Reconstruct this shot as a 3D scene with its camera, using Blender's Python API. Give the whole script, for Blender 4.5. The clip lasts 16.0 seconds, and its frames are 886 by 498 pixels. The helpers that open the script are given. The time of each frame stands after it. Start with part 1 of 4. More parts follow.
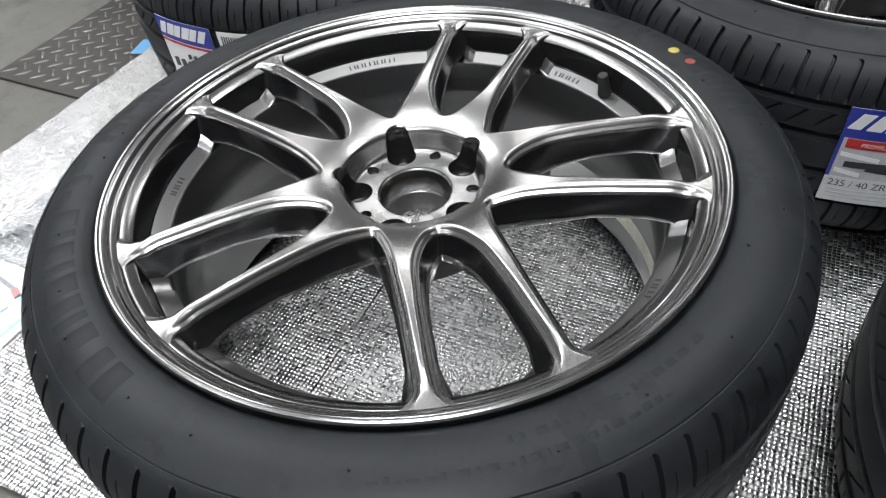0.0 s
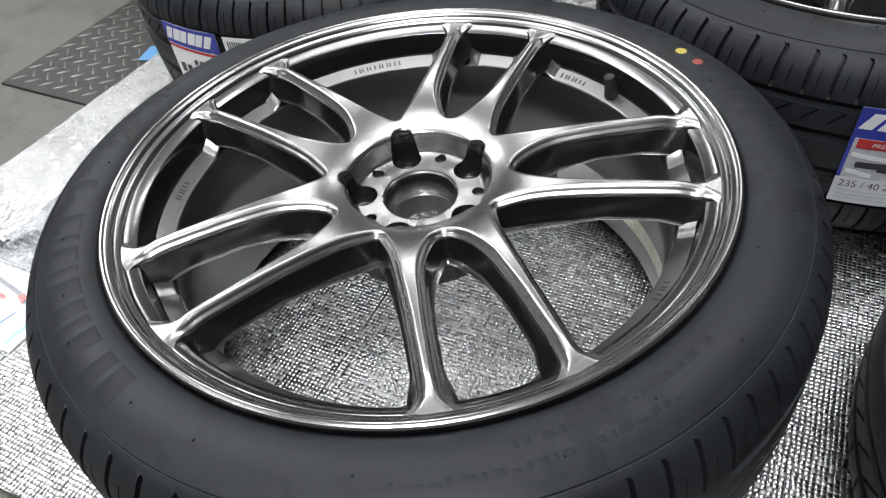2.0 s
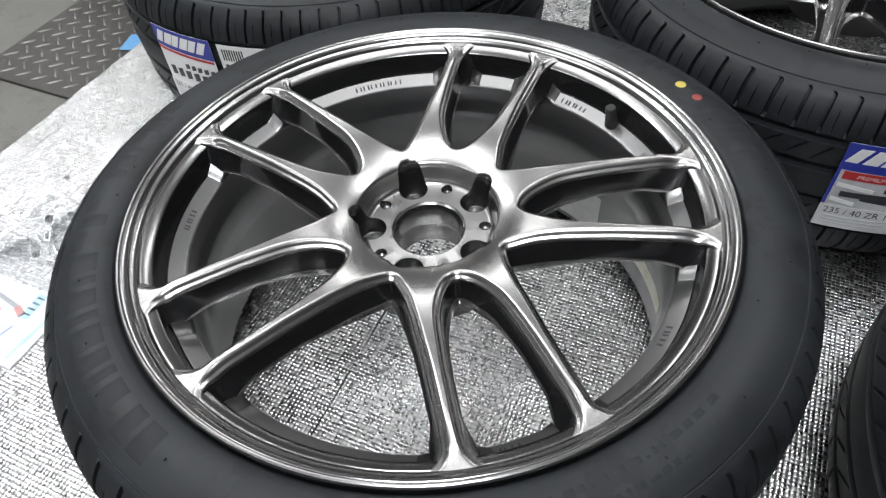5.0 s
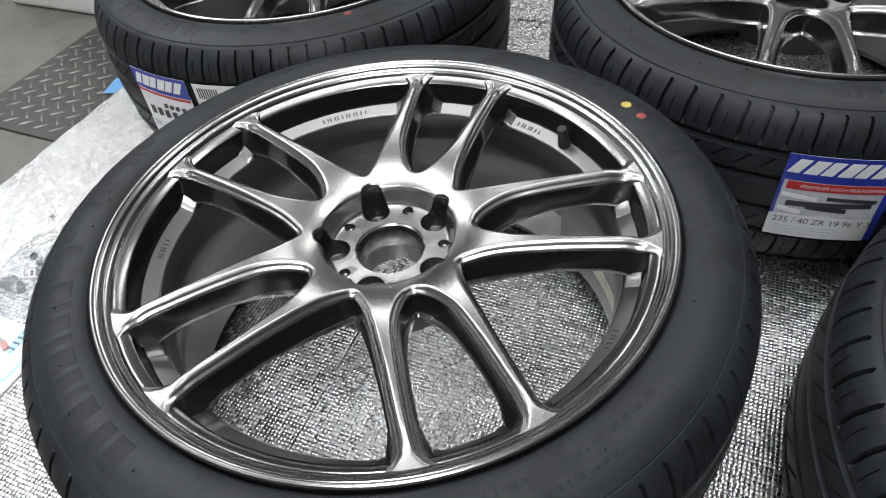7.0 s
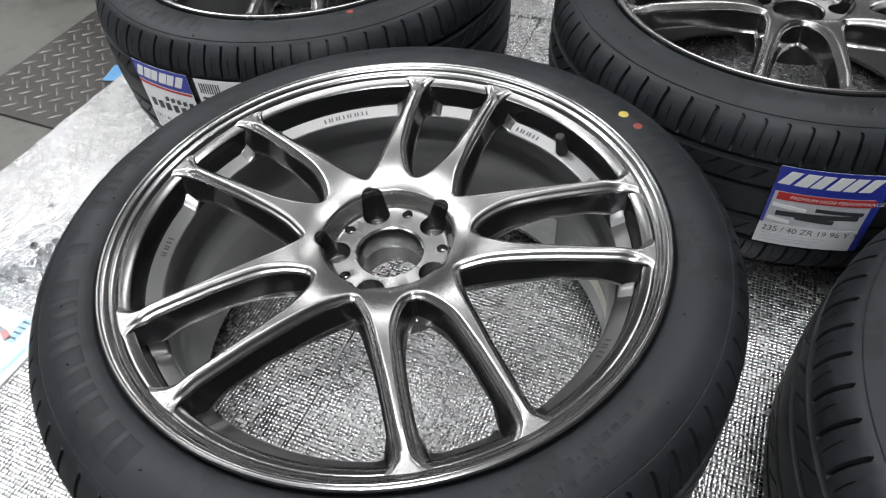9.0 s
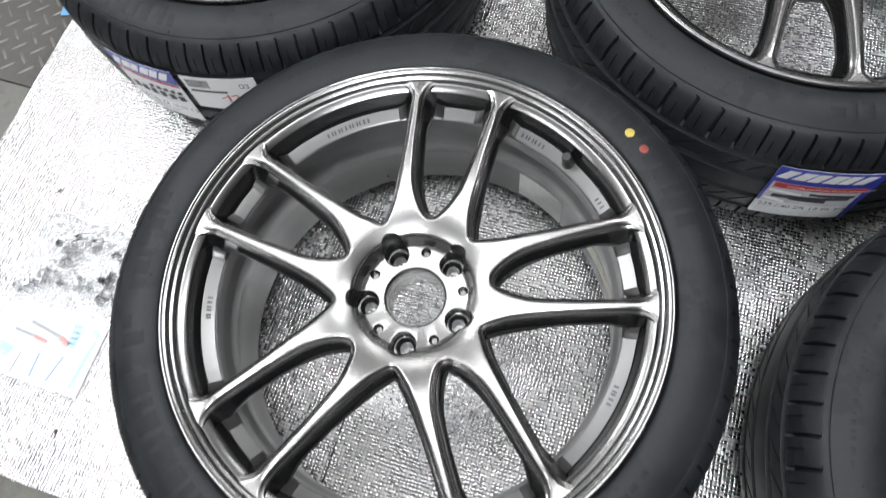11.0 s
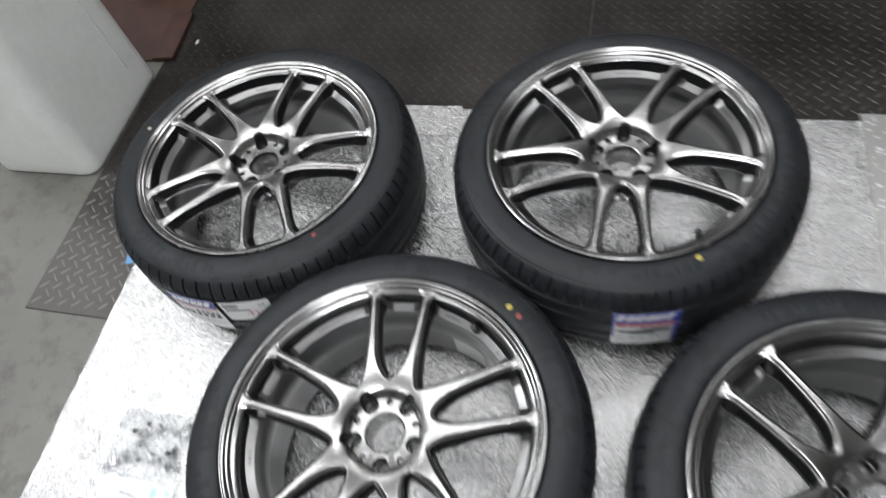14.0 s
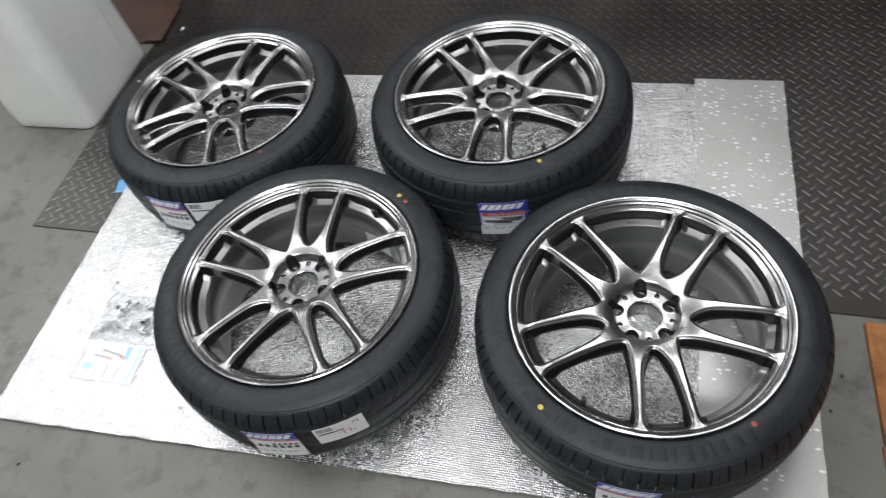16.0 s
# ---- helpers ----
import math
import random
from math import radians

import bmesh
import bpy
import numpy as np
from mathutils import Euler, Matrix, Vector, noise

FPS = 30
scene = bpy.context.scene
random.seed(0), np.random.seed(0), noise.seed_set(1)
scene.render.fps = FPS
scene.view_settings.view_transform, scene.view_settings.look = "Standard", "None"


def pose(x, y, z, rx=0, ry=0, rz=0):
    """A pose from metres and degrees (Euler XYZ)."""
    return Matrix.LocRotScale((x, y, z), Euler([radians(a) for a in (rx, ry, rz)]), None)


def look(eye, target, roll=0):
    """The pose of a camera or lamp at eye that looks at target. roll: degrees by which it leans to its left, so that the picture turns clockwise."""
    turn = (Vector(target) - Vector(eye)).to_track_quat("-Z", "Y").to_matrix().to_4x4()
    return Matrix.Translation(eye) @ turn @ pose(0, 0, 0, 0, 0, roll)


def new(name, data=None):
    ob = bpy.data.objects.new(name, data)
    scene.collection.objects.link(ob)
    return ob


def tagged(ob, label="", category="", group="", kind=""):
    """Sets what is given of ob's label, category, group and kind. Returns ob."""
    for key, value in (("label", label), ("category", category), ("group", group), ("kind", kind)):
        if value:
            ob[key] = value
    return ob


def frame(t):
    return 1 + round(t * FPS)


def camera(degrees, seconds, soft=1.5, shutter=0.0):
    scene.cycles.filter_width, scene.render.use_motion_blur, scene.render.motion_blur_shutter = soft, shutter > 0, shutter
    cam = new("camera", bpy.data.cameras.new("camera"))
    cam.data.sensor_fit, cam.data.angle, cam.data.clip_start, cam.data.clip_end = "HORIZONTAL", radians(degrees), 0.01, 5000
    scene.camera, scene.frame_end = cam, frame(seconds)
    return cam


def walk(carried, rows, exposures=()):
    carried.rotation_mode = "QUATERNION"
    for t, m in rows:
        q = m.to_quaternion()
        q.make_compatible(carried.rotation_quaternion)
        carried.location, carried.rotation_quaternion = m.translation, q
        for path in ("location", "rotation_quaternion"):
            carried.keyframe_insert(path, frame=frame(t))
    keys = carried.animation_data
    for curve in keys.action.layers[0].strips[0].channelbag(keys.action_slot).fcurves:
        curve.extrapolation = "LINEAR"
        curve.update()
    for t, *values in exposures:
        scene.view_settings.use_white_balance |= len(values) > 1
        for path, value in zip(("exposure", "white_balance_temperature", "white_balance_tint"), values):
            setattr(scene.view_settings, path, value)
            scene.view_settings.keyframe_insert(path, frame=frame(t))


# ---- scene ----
cam = camera(66.7, 16.0, soft=1.15, shutter=0.5)
PATH = [
    (0, (0.062, -0.458, 0.584), (-0.069, 0.936, -0.844), -6.5),
    (0.5, (0.064, -0.461, 0.588), (-0.077, 0.945, -0.827), -7.0),
    (1, (0.06, -0.464, 0.588), (-0.089, 0.953, -0.815), -7.1),
    (1.5, (0.059, -0.462, 0.587), (-0.097, 0.955, -0.815), -7.2),
    (2, (0.064, -0.456, 0.579), (-0.091, 0.949, -0.835), -7.4),
    (2.5, (0.066, -0.454, 0.571), (-0.061, 0.936, -0.863), -6.7),
    (3, (0.071, -0.446, 0.562), (0.009, 0.882, -0.931), -5.2),
    (3.5, (0.052, -0.447, 0.549), (0.015, 0.86, -0.964), -3.8),
    (4, (0.025, -0.461, 0.524), (-0.007, 0.918, -0.924), -3.4),
    (4.5, (0.03, -0.433, 0.564), (-0.009, 0.916, -0.911), -4.1),
    (5, (0.033, -0.419, 0.639), (-0.035, 0.898, -0.865), -4.7),
    (5.2, (0.038, -0.42, 0.643), (-0.037, 0.918, -0.842), -5.2),
    (7.5, (0.07, -0.454, 0.652), (0.014, 0.935, -0.787), -6.4),
    (8, (0.068, -0.448, 0.653), (0.015, 0.94, -0.786), -5.6),
    (8.5, (0.067, -0.448, 0.653), (0.026, 0.935, -0.792), -4.7),
    (8.7, (0.066, -0.449, 0.657), (0.033, 0.932, -0.789), -4.3),
    (10.8, (0.052, -0.255, 0.871), (-0.03, 0.49, -0.983), -13.1),
    (11, (0.063, -0.215, 0.876), (-0.011, 0.506, -0.988), -13.5),
    (11.5, (0.066, -0.146, 0.868), (0.001, 0.521, -1.016), -13.9),
    (12, (0.051, -0.089, 0.898), (-0.039, 0.565, -0.99), -16.5),
    (12.5, (0.059, -0.06, 0.957), (-0.121, 0.727, -0.873), -21.5),
    (13, (0.114, -0.066, 1.036), (-0.062, 0.833, -0.742), -21.5),
    (13.5, (0.162, -0.135, 1.125), (0.01, 0.868, -0.599), -20.9),
    (14, (0.177, -0.384, 1.235), (0.165, 0.724, -0.43), -16.4),
    (14.5, (0.183, -0.624, 1.28), (0.261, 0.444, -0.409), -15.0),
    (15, (0.23, -0.744, 1.328), (0.364, 0.331, -0.353), -14.7),
    (15.5, (0.283, -0.834, 1.351), (0.432, 0.283, -0.301), -12.6),
    (16, (0.286, -0.879, 1.366), (0.322, 0.311, -0.241), -13.7),
]
walk(cam, [(t, look(eye, target, roll)) for t, eye, target, roll in PATH],
     exposures=[(0.0, -0.12), (5.0, -0.12), (8.5, -0.2), (11.0, -0.05), (11.5, -0.19), (12.5, -0.59), (13.0, -0.6), (13.5, -0.49), (14.5, -0.17), (16.0, -0.25)])

# ---- world and lamps ----
A = radians(-24.2)
GRID = Matrix.Rotation(A, 4, "Z")          # the building's grid: mat, plates and box stand along it


def uv(u, v, z=0.0):
    return GRID @ Vector((u, v, z))


world = bpy.data.worlds.new("world")
world.use_nodes = True
world.node_tree.nodes["Background"].inputs["Color"].default_value = (0.55, 0.6, 0.65, 1)
world.node_tree.nodes["Background"].inputs["Strength"].default_value = 0.3
scene.world = world
CEIL, HANG = 3.45, 3.0                    # the lights hang under the ceiling
# place, strength and size of each ceiling light
# all are out of view; the last two only brighten near tyres and bin
LAMPS = [(-2.45, 1.35, 1.15, 1.3, 0.6), (-2.5, 3.0, 0.85, 1.3, 0.6), (-0.4, 0.6, 0.75, 2.5, 1.2), (-0.4, 3.6, 0.35, 1.3, 0.6), (1.7, 1.0, 0.6, 1.3, 0.6), (1.5, 3.6, 0.35, 1.3, 0.6), (-0.2, -1.9, 2.0, 1.3, 0.6), (-2.7, -0.9, 0.55, 1.3, 0.6)]
LAMP_WATTS = 40.0
UPWARD = 0.45


# ---- materials ----
def material(name, base, rough=0.5, metal=0.0):
    m = bpy.data.materials.new(name)
    m.use_nodes = True
    b = m.node_tree.nodes["Principled BSDF"]
    b.inputs["Base Color"].default_value = (*base, 1)
    b.inputs["Roughness"].default_value = rough
    b.inputs["Metallic"].default_value = metal
    return m, m.node_tree, b


def math_node(nt, op, a, b=None):
    n = nt.nodes.new("ShaderNodeMath")
    n.operation = op
    for k, v in enumerate((a, b)):
        if v is None:
            continue
        if isinstance(v, (int, float)):
            n.inputs[k].default_value = v
        else:
            nt.links.new(v, n.inputs[k])
    return n.outputs[0]


def noise_node(nt, scale, detail=4.0, rough=0.55, coord="Object"):
    tc = nt.nodes.new("ShaderNodeTexCoord")
    n = nt.nodes.new("ShaderNodeTexNoise")
    n.inputs["Scale"].default_value = scale
    n.inputs["Detail"].default_value = detail
    n.inputs["Roughness"].default_value = rough
    nt.links.new(tc.outputs[coord], n.inputs["Vector"])
    return n.outputs["Fac"]


def ramp(nt, fac, stops):
    r = nt.nodes.new("ShaderNodeValToRGB")
    e = r.color_ramp.elements
    while len(e) < len(stops):
        e.new(0.5)
    for el, (p, c) in zip(e, stops):
        el.position = p
        el.color = (*c, 1) if len(c) == 3 else c
    nt.links.new(fac, r.inputs["Fac"])
    return r.outputs["Color"]


def mix(nt, fac, a, b, blend="MIX"):
    m = nt.nodes.new("ShaderNodeMix")
    m.data_type, m.blend_type = "RGBA", blend
    for sock, v in ((m.inputs["Factor"], fac), (m.inputs["A"], a), (m.inputs["B"], b)):
        if isinstance(v, (int, float)):
            sock.default_value = v
        elif isinstance(v, tuple):
            sock.default_value = (*v, 1)
        else:
            nt.links.new(v, sock)
    return m.outputs["Result"]


def bump(nt, b, height, strength=0.3, distance=0.001):
    n = nt.nodes.new("ShaderNodeBump")
    n.inputs["Strength"].default_value = strength
    n.inputs["Distance"].default_value = distance
    nt.links.new(height, n.inputs["Height"])
    nt.links.new(n.outputs["Normal"], b.inputs["Normal"])


def mottled(name, c1, c2, rough, metal=0.0, scale=6.0, fine=120.0, relief=0.0006, spread=0.12, strength=0.35):
    """Two scales of variation in colour, roughness and relief."""
    m, nt, b = material(name, c1, rough, metal)
    big, small = noise_node(nt, scale), noise_node(nt, fine)
    both = math_node(nt, "ADD", math_node(nt, "MULTIPLY", big, 0.65), math_node(nt, "MULTIPLY", small, 0.35))
    nt.links.new(ramp(nt, both, [(0.35, c1), (0.65, c2)]), b.inputs["Base Color"])
    nt.links.new(math_node(nt, "ADD", math_node(nt, "MULTIPLY", both, 2 * spread), rough - spread), b.inputs["Roughness"])
    bump(nt, b, small, strength, relief)
    return m


def rubber_material(name, c1, c2, rough):
    m = mottled(name, c1, c2, rough, scale=16, fine=240, relief=0.0003, spread=0.16, strength=0.25)
    m.node_tree.nodes["Principled BSDF"].inputs["Specular IOR Level"].default_value = 0.34
    # dark damp-looking blotches in clusters
    nt, b = m.node_tree, m.node_tree.nodes["Principled BSDF"]
    base = b.inputs["Base Color"].links[0].from_socket
    spots = ramp(nt, noise_node(nt, 46, 3), [(0.50, (0, 0, 0)), (0.55, (1, 1, 1))])
    where = ramp(nt, noise_node(nt, 11, 2), [(0.46, (0, 0, 0)), (0.56, (1, 1, 1))])
    fade = math_node(nt, "MULTIPLY", math_node(nt, "MULTIPLY", spots, where), 0.5)
    nt.links.new(mix(nt, fade, base, tuple(0.35 * c for c in c1)), b.inputs["Base Color"])
    return m


RUBBER = rubber_material("tyre rubber", (0.0104, 0.0119, 0.0137), (0.0193, 0.0218, 0.0250), 0.5)
RUBBER_DARK = rubber_material("moulded rubber marks", (0.0086, 0.0098, 0.0112), (0.0155, 0.0175, 0.0201), 0.52)
RUBBER_DARK.node_tree.nodes["Principled BSDF"].inputs["Specular IOR Level"].default_value = 0.3


def paint_material(name, base, rough, metal=1.0):
    """Dark smoked metallic paint with a clear coat."""
    m, nt, b = material(name, base, rough, metal)
    fine, big = noise_node(nt, 260, 2), noise_node(nt, 14)
    nt.links.new(math_node(nt, "ADD", math_node(nt, "MULTIPLY", big, 0.08), rough - 0.04), b.inputs["Roughness"])
    nt.links.new(mix(nt, math_node(nt, "MULTIPLY", fine, 0.15), base, tuple(c * 1.25 for c in base)), b.inputs["Base Color"])
    b.inputs["Coat Weight"].default_value = 0.35
    b.inputs["Coat Roughness"].default_value = 0.12
    return m


SMOKE = paint_material("smoked metallic wheel paint", (0.41, 0.402, 0.395), 0.26)
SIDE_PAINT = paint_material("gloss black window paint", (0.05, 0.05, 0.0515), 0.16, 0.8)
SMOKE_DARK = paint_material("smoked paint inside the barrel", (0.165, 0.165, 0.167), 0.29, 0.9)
# same metal in pockets and small holes, its dark reflections put into the colour
POCKET = paint_material("smoked paint darkened for pocket reflections", (0.125, 0.124, 0.124), 0.15, 0.9)
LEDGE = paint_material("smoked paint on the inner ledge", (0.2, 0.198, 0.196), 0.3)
LIP = paint_material("turned outer lip", (0.40, 0.395, 0.39), 0.2)
# SMOKE again, darkened to hold down the band's lamp reflections
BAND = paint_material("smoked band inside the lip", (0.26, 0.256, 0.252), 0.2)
PAD = paint_material("smoked hub pad", (0.35, 0.345, 0.34), 0.28)
BORE = paint_material("bare machined bore", (0.34, 0.336, 0.332), 0.2)
SEAT = paint_material("bright bolt seat", (0.55, 0.545, 0.54), 0.24)


def foil_material():
    """Foil pressed over a net: rows of small pillows, each tilted a little, with the net's dark threads between; matt and bright patches."""
    m, nt, b = material("woven silver foil", (0.7, 0.7, 0.69), 0.3, 1.0)

    def vec(op, a, value):
        n = nt.nodes.new("ShaderNodeVectorMath")
        n.operation = op
        nt.links.new(a, n.inputs[0])
        if op == "SCALE":
            n.inputs["Scale"].default_value = value
        elif value is not None:
            n.inputs[1].default_value = value
        return n

    tc = nt.nodes.new("ShaderNodeTexCoord")
    # the weave runs a little wavy
    wob = nt.nodes.new("ShaderNodeTexNoise")
    wob.inputs["Scale"].default_value, wob.inputs["Detail"].default_value = 9.0, 2.0
    nt.links.new(tc.outputs["Object"], wob.inputs["Vector"])
    off = vec("MULTIPLY_ADD", wob.outputs["Color"], (0.005, 0.005, 0))
    nt.links.new(tc.outputs["Object"], off.inputs[2])
    sc = vec("SCALE", off.outputs[0], 1 / 0.0046)
    cell = vec("MULTIPLY", vec("FLOOR", sc.outputs[0], None).outputs[0], (1, 1, 0))
    fr = vec("FRACTION", sc.outputs[0], None)
    wn = nt.nodes.new("ShaderNodeTexWhiteNoise")
    wn.noise_dimensions = "3D"
    nt.links.new(cell.outputs[0], wn.inputs["Vector"])
    rgb = nt.nodes.new("ShaderNodeSeparateColor")
    nt.links.new(wn.outputs["Color"], rgb.inputs[0])
    xyz = nt.nodes.new("ShaderNodeSeparateXYZ")
    nt.links.new(fr.outputs[0], xyz.inputs[0])
    cx = math_node(nt, "SUBTRACT", xyz.outputs["X"], 0.5)
    cy = math_node(nt, "SUBTRACT", xyz.outputs["Y"], 0.5)
    # patches, a hand wide, where the foil lies slack and matt or taut and bright; their edges follow the cells
    patch = nt.nodes.new("ShaderNodeTexNoise")
    patch.inputs["Scale"].default_value, patch.inputs["Detail"].default_value = 0.055, 3.0
    nt.links.new(cell.outputs[0], patch.inputs["Vector"])
    taut = ramp(nt, math_node(nt, "ADD", patch.outputs["Fac"], math_node(nt, "MULTIPLY", math_node(nt, "SUBTRACT", rgb.outputs[2], 0.5), 0.22)), [(0.30, (0, 0, 0)), (0.70, (1, 1, 1))])
    px = math_node(nt, "MULTIPLY", math_node(nt, "MULTIPLY", cx, cx), -1.5)
    py = math_node(nt, "MULTIPLY", math_node(nt, "MULTIPLY", cy, cy), -2.0)
    tilt = math_node(nt, "ADD", math_node(nt, "MULTIPLY", math_node(nt, "SUBTRACT", rgb.outputs[0], 0.5), cx),
                     math_node(nt, "MULTIPLY", math_node(nt, "SUBTRACT", rgb.outputs[1], 0.5), cy))
    tilt = math_node(nt, "MULTIPLY", tilt, math_node(nt, "ADD", math_node(nt, "MULTIPLY", taut, 0.4), 0.75))
    fold = math_node(nt, "ADD", math_node(nt, "MULTIPLY", noise_node(nt, 14, 2), 2.2), math_node(nt, "MULTIPLY", noise_node(nt, 7, 4, 0.6), 2.2))
    # long thin creases, some sharp and some faint
    bend = nt.nodes.new("ShaderNodeTexNoise")
    bend.inputs["Scale"].default_value, bend.inputs["Detail"].default_value = 6.0, 2.0
    nt.links.new(tc.outputs["Object"], bend.inputs["Vector"])
    bent = vec("MULTIPLY_ADD", bend.outputs["Color"], (0.09, 0.09, 0))
    nt.links.new(tc.outputs["Object"], bent.inputs[2])
    net = nt.nodes.new("ShaderNodeTexVoronoi")
    net.feature = "DISTANCE_TO_EDGE"
    net.inputs["Scale"].default_value = 15.0
    nt.links.new(bent.outputs[0], net.inputs["Vector"])
    crease = math_node(nt, "MULTIPLY", ramp(nt, net.outputs["Distance"], [(0.0, (1, 1, 1)), (0.05, (0, 0, 0))]), ramp(nt, noise_node(nt, 5, 2), [(0.45, (0, 0, 0)), (0.6, (1, 1, 1))]))
    fold = math_node(nt, "ADD", fold, math_node(nt, "MULTIPLY", crease, 0.6))
    # short runs of cells that were pressed alike
    run = nt.nodes.new("ShaderNodeTexWhiteNoise")
    run.noise_dimensions = "3D"
    shear = nt.nodes.new("ShaderNodeSeparateXYZ")
    nt.links.new(cell.outputs[0], shear.inputs[0])
    both = nt.nodes.new("ShaderNodeCombineXYZ")
    nt.links.new(math_node(nt, "FLOOR", math_node(nt, "MULTIPLY", math_node(nt, "ADD", shear.outputs["X"], math_node(nt, "MULTIPLY", shear.outputs["Y"], 2.37)), 0.21)), both.inputs["X"])
    nt.links.new(math_node(nt, "FLOOR", math_node(nt, "MULTIPLY", shear.outputs["Y"], 0.5)), both.inputs["Y"])
    nt.links.new(both.outputs[0], run.inputs["Vector"])
    run_rgb = nt.nodes.new("ShaderNodeSeparateColor")
    nt.links.new(run.outputs["Color"], run_rgb.inputs[0])
    lie = math_node(nt, "ADD", math_node(nt, "MULTIPLY", math_node(nt, "SUBTRACT", run_rgb.outputs[0], 0.5), cx), math_node(nt, "MULTIPLY", math_node(nt, "SUBTRACT", run_rgb.outputs[1], 0.5), cy))
    ridge = math_node(nt, "MULTIPLY", lie, 0.45)
    height = math_node(nt, "ADD", math_node(nt, "ADD", px, py), math_node(nt, "ADD", tilt, math_node(nt, "ADD", fold, ridge)))
    bump(nt, b, height, 0.75, 0.0011)
    across = math_node(nt, "GREATER_THAN", math_node(nt, "ABSOLUTE", cy), 0.415)
    along = math_node(nt, "MULTIPLY", math_node(nt, "GREATER_THAN", math_node(nt, "ABSOLUTE", cx), 0.425), 0.8)
    thread = math_node(nt, "MAXIMUM", across, along)
    dull = mix(nt, taut, (0.76, 0.755, 0.74), (0.88, 0.88, 0.875))
    # uneven glints are also put into the colour, per cell and per run
    dull = mix(nt, math_node(nt, "MULTIPLY", rgb.outputs[0], 0.45), dull, (0.42, 0.42, 0.415))
    dull = mix(nt, math_node(nt, "MULTIPLY", run_rgb.outputs[2], 0.18), dull, (0.38, 0.38, 0.375))
    nt.links.new(mix(nt, math_node(nt, "MULTIPLY", thread, 0.64), dull, (0.15, 0.15, 0.148)), b.inputs["Base Color"])
    rough = math_node(nt, "ADD", math_node(nt, "MULTIPLY", rgb.outputs[2], 0.10), math_node(nt, "SUBTRACT", 0.24, math_node(nt, "MULTIPLY", taut, 0.06)))
    nt.links.new(math_node(nt, "ADD", math_node(nt, "MULTIPLY", thread, 0.2), rough), b.inputs["Roughness"])
    return m


FOIL = foil_material()


def satin_foil_material():
    """Older foil, gone satin and pale, with clusters of small dents whose glints are painted bright."""
    m, nt, b = material("satin aged foil", (0.62, 0.615, 0.595), 0.5, 1.0)
    tc = nt.nodes.new("ShaderNodeTexCoord")
    stretch = nt.nodes.new("ShaderNodeMapping")
    stretch.inputs["Scale"].default_value = (70, 130, 1)
    nt.links.new(tc.outputs["Object"], stretch.inputs["Vector"])
    vo = nt.nodes.new("ShaderNodeTexVoronoi")
    vo.inputs["Scale"].default_value = 1.0
    nt.links.new(stretch.outputs[0], vo.inputs["Vector"])
    tone = nt.nodes.new("ShaderNodeSeparateColor")
    nt.links.new(vo.outputs["Color"], tone.inputs[0])
    cluster = ramp(nt, noise_node(nt, 13, 3), [(0.50, (0, 0, 0)), (0.66, (1, 1, 1))])
    near = math_node(nt, "LESS_THAN", vo.outputs["Distance"], 0.42)
    dent = math_node(nt, "MULTIPLY", math_node(nt, "GREATER_THAN", math_node(nt, "ADD", tone.outputs[0], math_node(nt, "MULTIPLY", cluster, 0.55)), 0.93), near)
    pale = mix(nt, noise_node(nt, 5, 3), (0.56, 0.555, 0.53), (0.74, 0.735, 0.71))
    pale = mix(nt, math_node(nt, "MULTIPLY", noise_node(nt, 220, 2), 0.55), pale, (0.38, 0.375, 0.36))
    # dents get a pale colour in place of their lamp glint
    nt.links.new(mix(nt, dent, pale, (0.93, 0.93, 0.92)), b.inputs["Base Color"])
    nt.links.new(math_node(nt, "SUBTRACT", 0.54, math_node(nt, "MULTIPLY", noise_node(nt, 30, 2), 0.1)), b.inputs["Roughness"])
    weave = math_node(nt, "ADD", math_node(nt, "MULTIPLY", noise_node(nt, 210, 2), 0.5), math_node(nt, "MULTIPLY", vo.outputs["Distance"], dent))
    bump(nt, b, weave, 0.45, 0.001)
    return m


SATIN_FOIL = satin_foil_material()


def concrete_material():
    m, nt, b = material("worn workshop concrete", (0.26, 0.25, 0.22), 0.6)
    big, mid, fine = noise_node(nt, 2.2, 5), noise_node(nt, 14, 6, 0.65), noise_node(nt, 220, 3)
    base = ramp(nt, big, [(0.3, (0.112, 0.109, 0.095)), (0.7, (0.180, 0.176, 0.154))])
    stain = ramp(nt, mid, [(0.33, (0.45, 0.42, 0.38)), (0.5, (1, 1, 1))])
    col = mix(nt, 0.75, base, stain, "MULTIPLY")
    col = mix(nt, 0.3, col, ramp(nt, fine, [(0.3, (0.5, 0.5, 0.5)), (0.7, (1, 1, 1))]), "MULTIPLY")
    nt.links.new(col, b.inputs["Base Color"])
    nt.links.new(math_node(nt, "ADD", math_node(nt, "MULTIPLY", mid, 0.4), 0.3), b.inputs["Roughness"])
    bump(nt, b, fine, 0.3, 0.0006)
    return m


CONCRETE = concrete_material()


